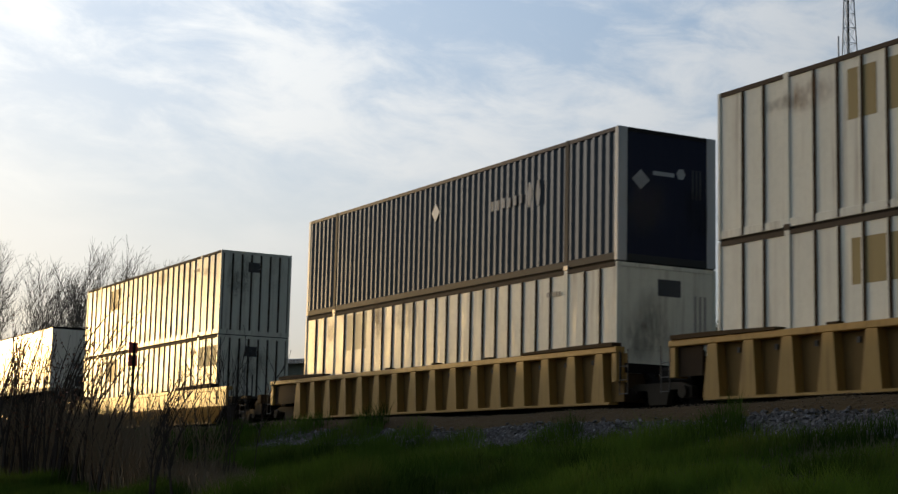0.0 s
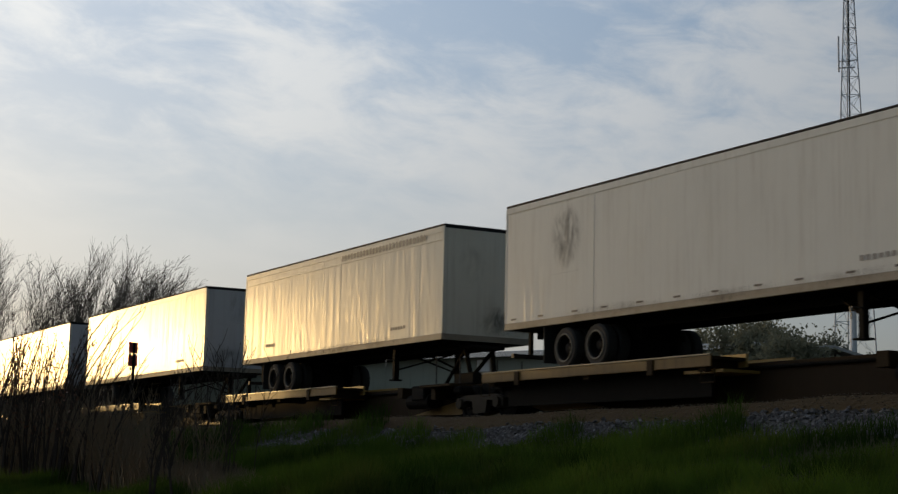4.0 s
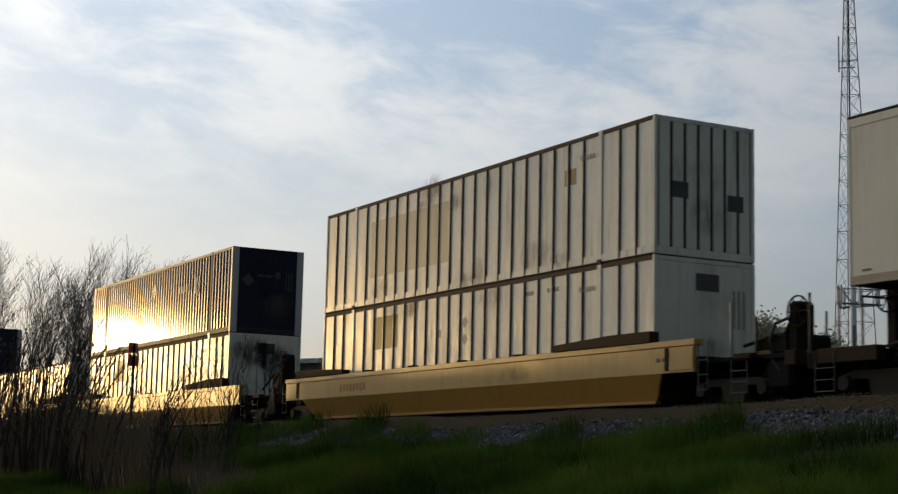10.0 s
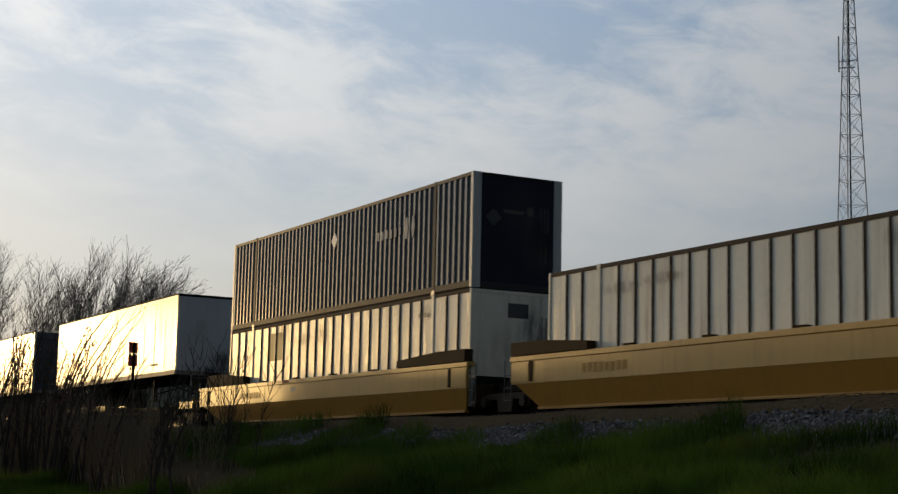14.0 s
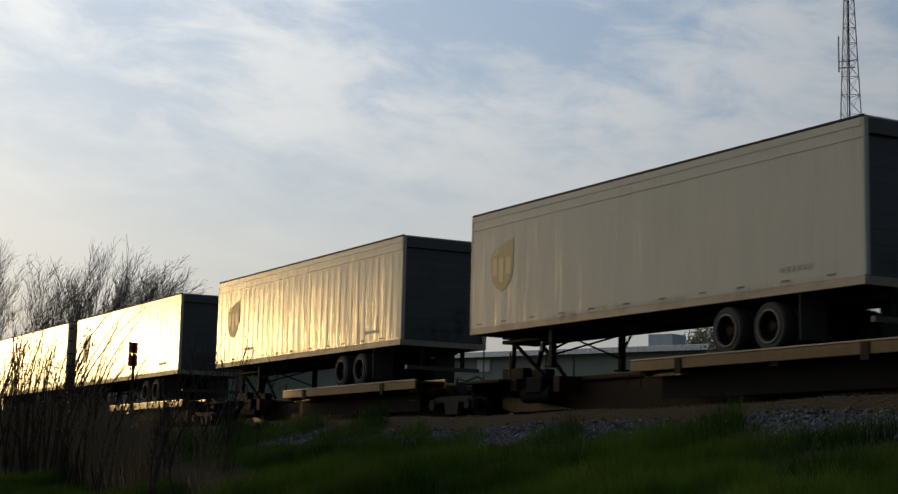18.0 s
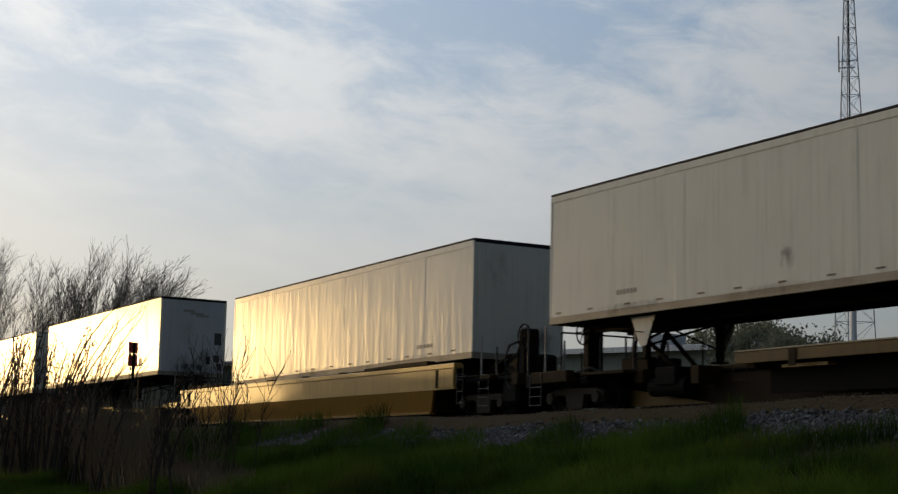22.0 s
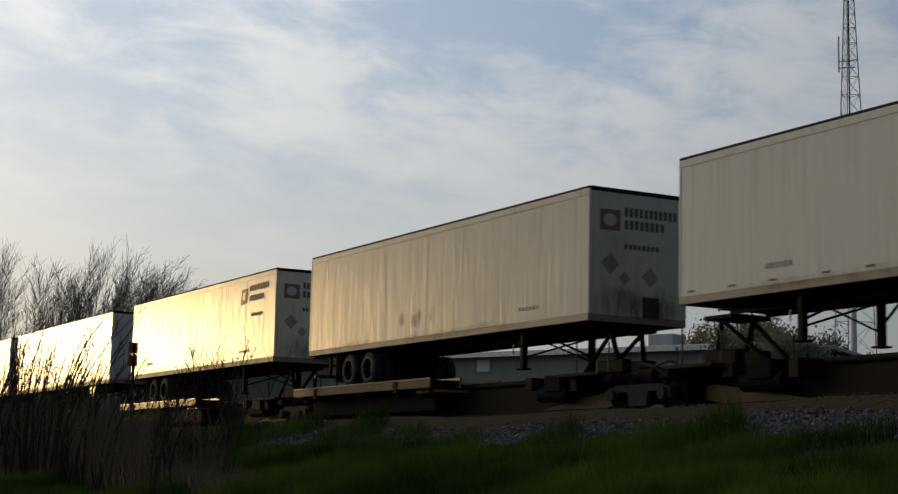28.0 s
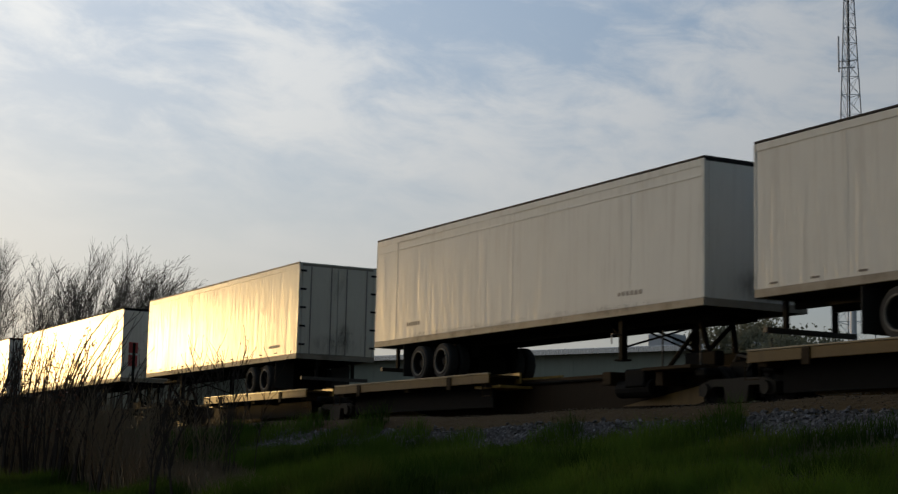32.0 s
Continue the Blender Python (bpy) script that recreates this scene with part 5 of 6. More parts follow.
# the red banner and other marks on end walls
ob = by_place[-398.81]
end_shape("banner_mark", M_RED, ob, rect(-0.53, -0.15, 3.20, 4.68), 0.033, "red upright banner")
end_shape("banner_mark", M_PALE, ob, [(-0.40, 3.55), (-0.28, 3.55), (-0.30, 4.25), (-0.36, 4.25)], 0.038)
end_shape("banner_mark", M_RED, by_place[-318.60], rect(-0.95, -0.25, 4.58, 4.74), 0.033, "red mark")
ob = by_place[-361.53]
for k, (y0, z0, w, h) in enumerate(((-0.42, 4.48, 0.45, 0.10), (-0.15, 4.40, 0.55, 0.08), (0.1, 4.32, 0.5, 0.08), (0.85, 3.3, 0.28, 0.45), (0.55, 2.55, 0.16, 0.30), (0.85, 2.65, 0.22, 0.25), (1.0, 2.35, 0.16, 0.25))):
    end_shape("faded_mark", M_INK if k > 2 else M_FAINT, ob, rect(y0, y0 + w, z0, z0 + h), 0.002)
ob = by_place[-124.30]
for r_ in (rect(-0.06, 0.16, 4.66, 4.80), rect(-0.45, -0.1, 3.36, 3.46), rect(0.0, 0.45, 3.34, 3.46), rect(0.5, 0.95, 3.34, 3.46)):
    end_shape("faded_mark", M_INK, ob, r_, 0.002)
end_shape("door_plate", M_INK, ob, rect(-0.08, 0.30, 2.40, 2.99), 0.002)
ob = by_place[-72.07]
end_shape("door_plate", M_INK, ob, rect(-0.15, 0.35, 2.32, 2.80), 0.002)
end_shape("door_plate", M_INK, ob, rect(0.87, 1.18, 2.61, 3.16), 0.002)
end_shape("faded_mark", M_FAINT, ob, rect(-0.43, 0.55, 3.26, 3.38), 0.002)
ob = by_place[-106.96]
for y, z, r in ((0.80, 2.62, 0.10), (1.0, 2.72, 0.09), (0.92, 2.42, 0.12), (1.08, 2.35, 0.08)):
    end_shape("grime_spot", M_INK, ob, oval(y, z, r, r * 1.3, 9), 0.002)
# small marks on the containers and trailers
YP = -CW / 2 + 0.022
for z in (2.08, 1.66):
    side_shape("diamond_placard", M_FAINT, W3L, [(-7.96, z), (-7.81, z - 0.14), (-7.66, z), (-7.81, z + 0.14)], YP)
side_shape("placard", M_FAINT, W3L, rect(-9.26, -9.04, 1.78, 1.98), YP)
bars("lettering", M_INK, W3L, -5.02, -4.62, YP, 2.46, 2.57, 4, 51)
bars("lettering", M_INK, W3L, -4.06, -3.55, YP, 2.46, 2.57, 4, 52)
bars("brand_mark", M_INK, B4L, -14.72, -14.30, YP, 2.36, 2.50, 3, 53)
bars("brand_mark", M_FAINT, B4L, -14.70, -14.40, YP, 2.24, 2.29, 5, 54)
side_shape("brand_mark", M_INK, B4L, rect(-14.66, -14.46, 2.57, 2.60), YP)
stain(C5L, M_SOOT, "x", 0.04, 2.18, 0.42, 0.30, 0.010)
bars("lettering", M_FAINT, by_place[-89.73], -6.1, -0.9, YS - 0.002, 4.68, 4.86, 26, 55)
bars("lettering", M_FAINT, by_place[-318.60], -3.27, -2.16, YS, 2.78, 2.92, 6, 56)
bars("lettering", M_FAINT, by_place[-318.60], -2.9, -2.0, YS, 2.62, 2.68, 6, 57)
side_shape("placard", M_INK, by_place[-318.60], rect(-2.66, -2.54, 2.32, 2.46), YS)
side_shape("sticker", M_PALE, by_place[-318.60], rect(-1.05, -0.92, 2.5, 2.64), YS)
stain(B4L, M_SOOT, "x", -0.45, 2.3, 0.75, 0.55, 0.010)
stain(B4L, M_SOOT, "x", 0.45, 1.9, 0.6, 0.6, 0.014)
for y, z, ra, rz in ((-0.2, 2.25, 1.2, 0.55), (0.5, 1.9, 0.8, 0.8)):
    stain(B4L, M_BLACKSOOT, "x", y, z, ra, rz, 0.018 + 0.004 * (y > 0))
# oily soot low down on the end walls of some trailers
for s, y, z, ra, rz in ((-248.30, 0.75, 2.75, 0.30, 0.35), (-248.30, 0.2, 2.2, 1.1, 0.25), (-361.53, 0.1, 2.3, 1.2, 0.30), (-398.81, 0.0, 2.6, 1.3, 0.75), (-398.81, 0.4, 2.35, 1.0, 0.45), (-124.30, 0.0, 2.25, 1.2, 0.25), (-451.45, 0.1, 2.25, 1.2, 0.25), (-318.60, 0.0, 2.5, 1.2, 0.5), (-416.67, 0.3, 2.4, 0.9, 0.35), (-434.17, 0.3, 2.4, 0.9, 0.35)):
    stain(by_place[s], M_BLACKSOOT, "x", y, z, ra, rz, 0.046)
# triangular plates on the landing legs of two trailers
for s, L, nf in ((-451.45, 15.79, True), (-318.60, 15.86, False)):
    x = -3.2 if nf else -L + 3.2
    for y in (-1.05, 1.04):
        bm = bmesh.new()
        prism(bm, [(x - 0.42, 2.06), (x + 0.42, 2.06), (x + 0.10, 1.45), (x - 0.10, 1.45)], "y", y, y + 0.012)
        part("leg_gusset", bm, M_TRAILER2, by_place[s], "pale triangular gusset plate")

# a trailer let down into a well car
trailer(-337.87, 16.0, True, M_TRAILER, "sheet", lift=-0.55, tilt=-0.43, wheels=False, seed=15, label="white box semi-trailer let down into a well car")
well_car(-339.92, 1.55, 2.2, brake=1.95, lettering=0, cut=(0.45, 0.10, 1.35, 0.25), ledges=(0.10, 0.10))

SPINES = [
    [(-70.4, 0), (-88.2, 0), (-105.0, 0), (-122.8, 0), (-140.3, 1), (-158.2, 0)],
    [(-246.6, 0), (-265.6, 1), (-283.6, 1), (-301.3, 1), (-318.0, 1), (-334.3, 0)],
    [(-359.6, 0), (-378.8, 1), (-397.3, 1), (-415.2, 0), (-432.9, 0), (-450.0, 0), (-468.05, 0), (-486.0, 1), (-504.4, 0), (-523.5, 0), (-541.0, 0)],
]
for rake in SPINES:
    for k, ((a, deck), (b, _)) in enumerate(zip(rake, rake[1:])):
        spine_car(a, b, bool(deck), first=k == 0, last=k == len(rake) - 2, brake=k in (0, len(rake) - 2))

# ---- track ----
track = tagged(new("railway_track"), "rusty steel rails on dark timber sleepers", "railway", kind="structure")
for sy in (-1, 1):
    bm = bmesh.new()
    o = sy * 0.755
    prism(bm, [(YC + o - 0.07, ZR - 0.17), (YC + o + 0.07, ZR - 0.17), (YC + o + 0.07, ZR - 0.155), (YC + o + 0.012, ZR - 0.135), (YC + o + 0.012, ZR - 0.04), (YC + o + 0.037, ZR - 0.03), (YC + o + 0.037, ZR - 0.002), (YC + o - 0.037, ZR - 0.002), (YC + o - 0.037, ZR - 0.03), (YC + o - 0.012, ZR - 0.04), (YC + o - 0.012, ZR - 0.135), (YC + o - 0.07, ZR - 0.155)], "x", -620, 60)
    part("rail", bm, M_RAIL, track)
bm = bmesh.new()
box(bm, -0.115, 0.115, -1.3, 1.3, -0.18, 0.0, bevel=0.012)
tie = bpy.data.meshes.new("sleeper")
bm.to_mesh(tie)
bm.free()
tie.materials.append(M_TIE)
rng = random.Random(5)
for k in range(170):
    t_ = shared("sleeper", tie, track, (-96 + 0.53 * k, YC + rng.uniform(-0.03, 0.03), ZR - 0.172))
    t_.rotation_euler = (0, 0, radians(rng.uniform(-0.8, 0.8)))


def scatter_mesh(name, centres, sizes, rng, mat, flat=0.7):
    """Many small angular stones, joined."""
    base = np.array([(1, 0, 0), (-1, 0, 0), (0, 1, 0), (0, -1, 0), (0, 0, 1), (0, 0, -1)], float)
    tri = np.array([(0, 2, 4), (2, 1, 4), (1, 3, 4), (3, 0, 4), (2, 0, 5), (1, 2, 5), (3, 1, 5), (0, 3, 5)])
    n = len(centres)
    v = base[None] * rng.uniform(0.6, 1.15, (n, 6, 1)) + rng.uniform(-0.25, 0.25, (n, 6, 3))
    v[:, :, 2] *= flat
    a = rng.uniform(0, 6.28, n)
    c, s = np.cos(a)[:, None], np.sin(a)[:, None]
    v = np.stack([v[:, :, 0] * c - v[:, :, 1] * s, v[:, :, 0] * s + v[:, :, 1] * c, v[:, :, 2]], -1) * sizes[:, None, None] + centres[:, None]
    f = (tri[None] + 6 * np.arange(n)[:, None, None]).reshape(-1, 3)
    me = bpy.data.meshes.new(name)
    me.from_pydata(v.reshape(-1, 3).tolist(), [], f.tolist())
    me.materials.append(mat)
    return new(name, me)


rng = np.random.default_rng(3)
n = 26000
X = -9 - 60 * rng.uniform(0, 1, n) ** 1.5
Y = 14.75 + 0.95 * rng.uniform(0, 1, n) + 0.08 * rng.normal(0, 1, n)
tagged(scatter_mesh("ballast", np.stack([X, Y, ground_height(X, Y) + 0.01], -1), rng.uniform(0.03, 0.065, n), rng, M_STONE), "grey crushed-stone ballast beside the track", "ballast", kind="stuff")

# cinders and clods on the bare shoulder beside the rails
M_CINDER = stone_material("earthy_cinders", ((0.032, 0.021, 0.010), (0.068, 0.045, 0.022), (0.11, 0.078, 0.042), (0.18, 0.135, 0.085)))
rng = np.random.default_rng(29)
n = 16000
X = -9 - 60 * rng.uniform(0, 1, n) ** 1.4
Y = 15.6 + 3.1 * rng.uniform(0, 1, n)
tagged(scatter_mesh("cinders", np.stack([X, Y, ground_height(X, Y) + 0.005], -1), rng.uniform(0.008, 0.024, n), rng, M_CINDER, 0.5), "brown cinders and clods on the bare shoulder", "gravel", kind="stuff")

# ---- grass ----


def grass_material():
    mat = bpy.data.materials.new("rank_grass")
    mat.use_nodes = True
    N = Nodes(mat.node_tree)
    rnd = N.n("ShaderNodeNewGeometry").outputs["Random Per Island"]
    co = N.n("ShaderNodeTexCoord").outputs["Object"]
    big = N.noise(co, 0.35, 3.0)
    c = N.mix(rnd, (0.031, 0.064, 0.009, 1), (0.060, 0.112, 0.016, 1))
    c = N.mix(N.ramp(big, [(0.42, g(0)), (0.62, g(0.85))]), c, (0.095, 0.160, 0.022, 1))
    dry = N.noise(co, 0.9, 4.0)
    c = N.mix(N.ramp(dry, [(0.50, g(0)), (0.70, g(0.5))]), c, (0.130, 0.138, 0.034, 1))
    tuft = N.noise(N.stretch(co, (1, 1, 0.3), (4, 9, 0)), 0.55, 3.0, 0.6, 0.4)
    c = N.mix(N.ramp(tuft, [(0.50, g(0)), (0.64, g(0.8))]), c, (0.011, 0.026, 0.005, 1))
    b = N.n("ShaderNodeBsdfPrincipled", {"Base Color": c, "Roughness": 0.9, "Specular IOR Level": 0.04})
    tr = N.n("ShaderNodeBsdfTranslucent", {0: c})
    mx = N.n("ShaderNodeMixShader", {0: 0.3, 1: b.outputs[0], 2: tr.outputs[0]})
    N.n("ShaderNodeOutputMaterial", {0: mx.outputs[0]})
    return mat


M_GRASS = grass_material()
M_WEED = material("dead_weed", (0.24, 0.185, 0.125), 0.9, streak=False, var=0.2, spec=0.05)


def blades(name, X, Y, H, W, rng, mat):
    n = len(X)
    Z = ground_height(X, Y) - 0.02
    a = rng.uniform(0, 6.28, n)
    dx, dy = np.cos(a) * W, np.sin(a) * W
    la = rng.uniform(0, 6.28, n)
    lean = H * rng.uniform(0.1, 0.6, n)
    lx, ly = np.cos(la) * lean, np.sin(la) * lean
    P = np.stack([X, Y, Z], -1)
    o = np.stack([dx, dy, 0 * dx], -1)
    mid = P + np.stack([lx * 0.35, ly * 0.35, H * 0.6], -1)
    tip = P + np.stack([lx, ly, H], -1)
    v = np.stack([P - o, P + o, mid + o * 0.7, mid - o * 0.7, tip], 1).reshape(-1, 3)
    b = 5 * np.arange(n)
    quads = np.stack([b, b + 1, b + 2, b + 3], -1).tolist()
    tris = np.stack([b + 3, b + 2, b + 4], -1).tolist()
    me = bpy.data.meshes.new(name)
    me.from_pydata(v.tolist(), [], quads + tris)
    me.materials.append(mat)
    return new(name, me)


rng = np.random.default_rng(8)
n = 250000
Y = rng.uniform(5.2, 16.2, n)
X = -Y * rng.uniform(0.75, 4.9, n)
clump = np.array([noise.noise((x * 0.45, y * 0.45, 3.0)) + 0.45 * noise.noise((x * 1.5, y * 1.5, 7.0)) for x, y in zip(X, Y)])
H = (0.07 + 0.58 * np.clip(clump + 0.30, 0, 1)) * rng.uniform(0.75, 1.1, n)
keep = (clump > -0.6) & (Y < 15.0 + clump * 0.8 + np.clip((-X - 24) / 14, 0, 1) * 1.0)
tagged(blades("grass", X[keep], Y[keep], H[keep], 0.0065 + 0 * X[keep], rng, M_GRASS), "rank dark green grass on the bank", "grass", kind="stuff")

# ---- shrubs ----


def at_bearing(angle, y):
    """The x of a place at distance y to the side that lies at this angle from the track's direction."""
    return -y / math.tan(radians(angle))



def stem(line, mat, parent, n=5):
    """One tapering stem through (place, radius) points."""
    bm = bmesh.new()
    rings = [[bm.verts.new(p + Vector((r * math.cos(2 * math.pi * k / n), r * math.sin(2 * math.pi * k / n), 0))) for k in range(n)] for p, r in line]
    for A, B in zip(rings, rings[1:]):
        for k in range(n):
            bm.faces.new((A[k], A[(k + 1) % n], B[(k + 1) % n], B[k]))
    bm.faces.new(rings[0][::-1])
    bm.faces.new(rings[-1])
    return part("stem", bm, mat, parent)


def join_twigs(name, tw, mat, parent):
    """Thin three-sided sticks (two ends, two radii), joined."""
    verts, faces = [], []
    for p, q, r, r2 in tw:
        dd = q - p
        u = dd.orthogonal().normalized()
        w = dd.cross(u).normalized()
        b = len(verts)
        for c, rad in ((p, r), (q, r2)):
            for k in range(3):
                ang = 2.0944 * k
                verts.append(c + (u * math.cos(ang) + w * math.sin(ang)) * rad)
        faces += [(b, b + 1, b + 4, b + 3), (b + 1, b + 2, b + 5, b + 4), (b + 2, b, b + 3, b + 5)]
    me = bpy.data.meshes.new(name)
    me.from_pydata([tuple(v) for v in verts], [], faces)
    me.materials.append(mat)
    return tagged(shared(name, me, parent), kind="stuff")


WIND = Vector((0.27, 0.96, 0.0))       # the way the thicket leans


def bare_tree(x, y, height, stems, spread, seed, lean, fine=1.0):
    """A leafless tree of many stems; limbs arch over with the wind and end in fine drooping twigs."""
    rng = random.Random(seed)
    z0 = float(ground_height(x, y)) - 0.1
    ob = thing("bare_tree", "leafless many-stemmed tree of thin grey twigs", "tree", "bare trees beyond the track")
    ob.location = (x, y, z0)
    tw = []

    def limb(line, p, d, length, r, level):
        n = (8, 5, 4)[level]
        for k in range(n):
            f = (k + 1) / n
            d = d + Vector((rng.uniform(-1, 1), rng.uniform(-1, 1), rng.uniform(-1, 1))) * (0.07, 0.13, 0.16)[level] + WIND * (lean * (0.10, 0.16, 0.18)[level] * f)
            d.z += (0.02, 0.03, -0.10 * f * lean)[level]
            d.normalize()
            q, r2 = p + d * (length / n), max(r * (0.84, 0.78, 0.75)[level], 0.006)
            if line is None:
                tw.append((p, q, r, r2))
            else:
                line.append((q, r2))
            if level < 2 and f > (0.3, 0.15)[level]:
                for _ in range(rng.choice(((2, 3, 3), (2, 3, 3, 4))[level])):
                    side = Vector((rng.uniform(-1, 1), rng.uniform(-1, 1), rng.uniform(0.0, 0.9)))
                    limb(None, q, (d * 0.9 + side * (0.75, 0.8)[level]).normalized(), (height * 0.20 if level == 0 else height * 0.085) * rng.uniform(0.6, 1.25), max(r2 * 0.5, 0.012) if level == 0 else 0.011 * fine, level + 1)
            p, r = q, r2

    for _ in range(stems):
        a, rr = rng.uniform(0, 6.28), spread * math.sqrt(rng.random())
        p0 = Vector((rr * math.cos(a), rr * math.sin(a), 0))
        d = Vector((0.12 * math.cos(a) + rng.uniform(-0.06, 0.06), 0.12 * math.sin(a) + rng.uniform(-0.06, 0.06), 1)).normalized()
        line = [(p0, 0.055 + 0.02 * rng.random())]
        limb(line, p0, d, height * rng.uniform(0.62, 0.86), line[0][1], 0)
        stem(line, M_TWIG, ob)
    join_twigs("twig_mass", tw, M_TWIG, ob)
    return ob, z0


def sapling(bearing, y, height, lean, seed, leaves=0.0, stems=1, spread=0.15, twiggy=1.0, girth=1.0, wood=M_BARK):
    """Long thin stems that bend over with the wind, with short side shoots and buds."""
    rng = random.Random(seed)
    x = at_bearing(bearing, y)
    ob = thing("sapling", "leaning bare sapling with red-brown dead leaves" if leaves else "leaning bare dark sapling on the bank", "shrub", "bare shrubs along the track")
    ob.location = (x, y, float(ground_height(x, y)) - 0.05)
    tw, lf = [], []
    for _ in range(stems):
        a = rng.uniform(0, 6.28)
        p, d, r = Vector((spread * math.cos(a), spread * math.sin(a), 0)), Vector((rng.uniform(-0.1, 0.1), rng.uniform(-0.1, 0.1), 1)), (0.022 + 0.006 * height * rng.uniform(0.7, 1.0)) * girth
        h, n = height * rng.uniform(0.75, 1.05), 12
        line = [(p, r)]
        for k in range(n):
            f = (k + 1) / n
            d = (d + WIND * (math.tan(radians(lean)) * 0.16 * (0.3 + f)) + Vector((rng.uniform(-0.07, 0.07), rng.uniform(-0.07, 0.07), 0))).normalized()
            q, r2 = p + d * (h / n), max(r * 0.88, 0.005)
            line.append((q, r2))
            for _ in range(rng.choice((1, 2, 2)) if f > 0.3 else 0):
                sd = (d * 0.8 + Vector((rng.uniform(-1, 1), rng.uniform(-1, 1), rng.uniform(0, 0.6))) * 0.75).normalized()
                length, c, rr = rng.uniform(0.12, 0.42) * twiggy, q, max(r2 * 0.55, 0.0075)
                for j in range(3):
                    sd = (sd + Vector((rng.uniform(-0.2, 0.2), rng.uniform(-0.2, 0.2), 0.12))).normalized()
                    e = c + sd * (length / 3)
                    tw.append((c, e, rr, rr * 0.75))
                    c, rr = e, rr * 0.75
                    if rng.random() < 0.5:
                        tw.append((c, c + (sd + Vector((rng.uniform(-1, 1), rng.uniform(-1, 1), 0.3)) * 0.8).normalized() * 0.035, 0.008, 0.004))
                    if rng.random() < leaves:
                        o = c + Vector((rng.uniform(-0.05, 0.05), rng.uniform(-0.05, 0.05), rng.uniform(-0.06, 0.02)))
                        u = Vector((rng.uniform(-1, 1), rng.uniform(-1, 1), rng.uniform(-1, 1))).normalized() * 0.038
                        w = u.orthogonal().normalized() * 0.022
                        lf.extend((o - u, o + w, o + u, o - w))
            p, r = q, r2
        stem(line, wood, ob)
    join_twigs("twig_mass", tw, wood, ob)
    if lf:
        me = bpy.data.meshes.new("leaf_mass")
        me.from_pydata([tuple(v) for v in lf], [], [(k, k + 1, k + 2, k + 3) for k in range(0, len(lf), 4)])
        me.materials.append(M_LEAFR)
        tagged(shared("leaf_mass", me, ob), "few red-brown dead leaves", kind="stuff")
    return ob


# bare trees beyond the track: a tall thin clump that sways, and a broad one that arches over
swaying = []
for x, h, st, sp, sd, ln in ((-130.0, 15.0, 4, 0.9, 1, 0.2), (-122.0, 14.8, 4, 0.7, 2, 0.1), (-115.5, 13.0, 4, 0.8, 3, 0.2)):
    swaying.append((*bare_tree(x, 28.0, h, st, sp, sd, ln, 1.1), x))
for x, h, st, sp, sd, ln in ((-109.0, 10.6, 3, 1.0, 11, 0.3), (-102.5, 10.6, 5, 1.1, 12, 0.3), (-98.2, 11.2, 8, 1.1, 13, 0.45), (-95.6, 11.2, 9, 1.2, 14, 0.35), (-93.2, 10.8, 8, 1.1, 15, 0.55), (-90.4, 10.0, 8, 1.1, 18, 0.8), (-88.0, 8.8, 6, 1.0, 16, 1.1), (-86.0, 7.4, 4, 1.0, 17, 1.2)):
    bare_tree(x, 28.0, h, st, sp, sd, ln)
# saplings and weeds on the near bank
for bearing, h, lean, sd, lv, st, sp in ((12.6, 4.0, 4, 41, 0.35, 12, 0.7), (13.0, 3.7, 8, 42, 0.35, 13, 0.6), (13.5, 3.8, 4, 63, 0.30, 12, 0.6), (14.0, 3.5, 8, 43, 0.15, 11, 0.6), (14.4, 3.5, 10, 64, 0.10, 9, 0.5), (14.6, 2.9, 14, 44, 0.0, 5, 0.4), (14.9, 4.2, 26, 57, 0.0, 2, 0.2), (15.5, 3.4, 24, 58, 0.0, 3, 0.3), (15.0, 3.3, 10, 45, 0.5, 5, 0.3), (15.3, 3.0, 14, 46, 0.3, 4, 0.3), (15.2, 4.4, 30, 47, 0.0, 2, 0.2), (15.7, 3.9, 26, 48, 0.0, 2, 0.2), (16.1, 3.7, 22, 49, 0.0, 2, 0.2), (16.6, 3.1, 20, 50, 0.0, 3, 0.3), (17.4, 2.5, 14, 51, 0.0, 4, 0.4), (18.2, 2.2, 16, 52, 0.0, 4, 0.5), (19.2, 1.9, 12, 53, 0.0, 4, 0.5)):
    sapling(bearing, 9.3, h, lean, sd, lv, st, sp)
for bearing, h, sd in ((12.4, 2.0, 71), (13.2, 2.1, 72), (14.1, 2.0, 73), (15.0, 2.0, 74), (15.8, 1.9, 75), (16.5, 1.9, 76), (17.2, 1.8, 77), (17.8, 1.7, 78), (18.5, 1.5, 79), (19.3, 1.2, 80)):
    sapling(bearing, 9.9, h, 6, sd, 0.0, 10, 0.7, 1.6, 0.35, M_WEED)
sapling(20.3, 10.6, 2.5, 0, 61, 0.0, 7, 0.5, 1.7, 0.4)
sapling(20.9, 10.8, 2.3, 8, 62, 0.0, 6, 0.5, 1.7, 0.4)
rng = np.random.default_rng(18)
n = 15000
Y = rng.uniform(9.4, 11.2, n)
A = rng.uniform(11.0, 23.5, n)
X = -Y / np.tan(np.radians(A))
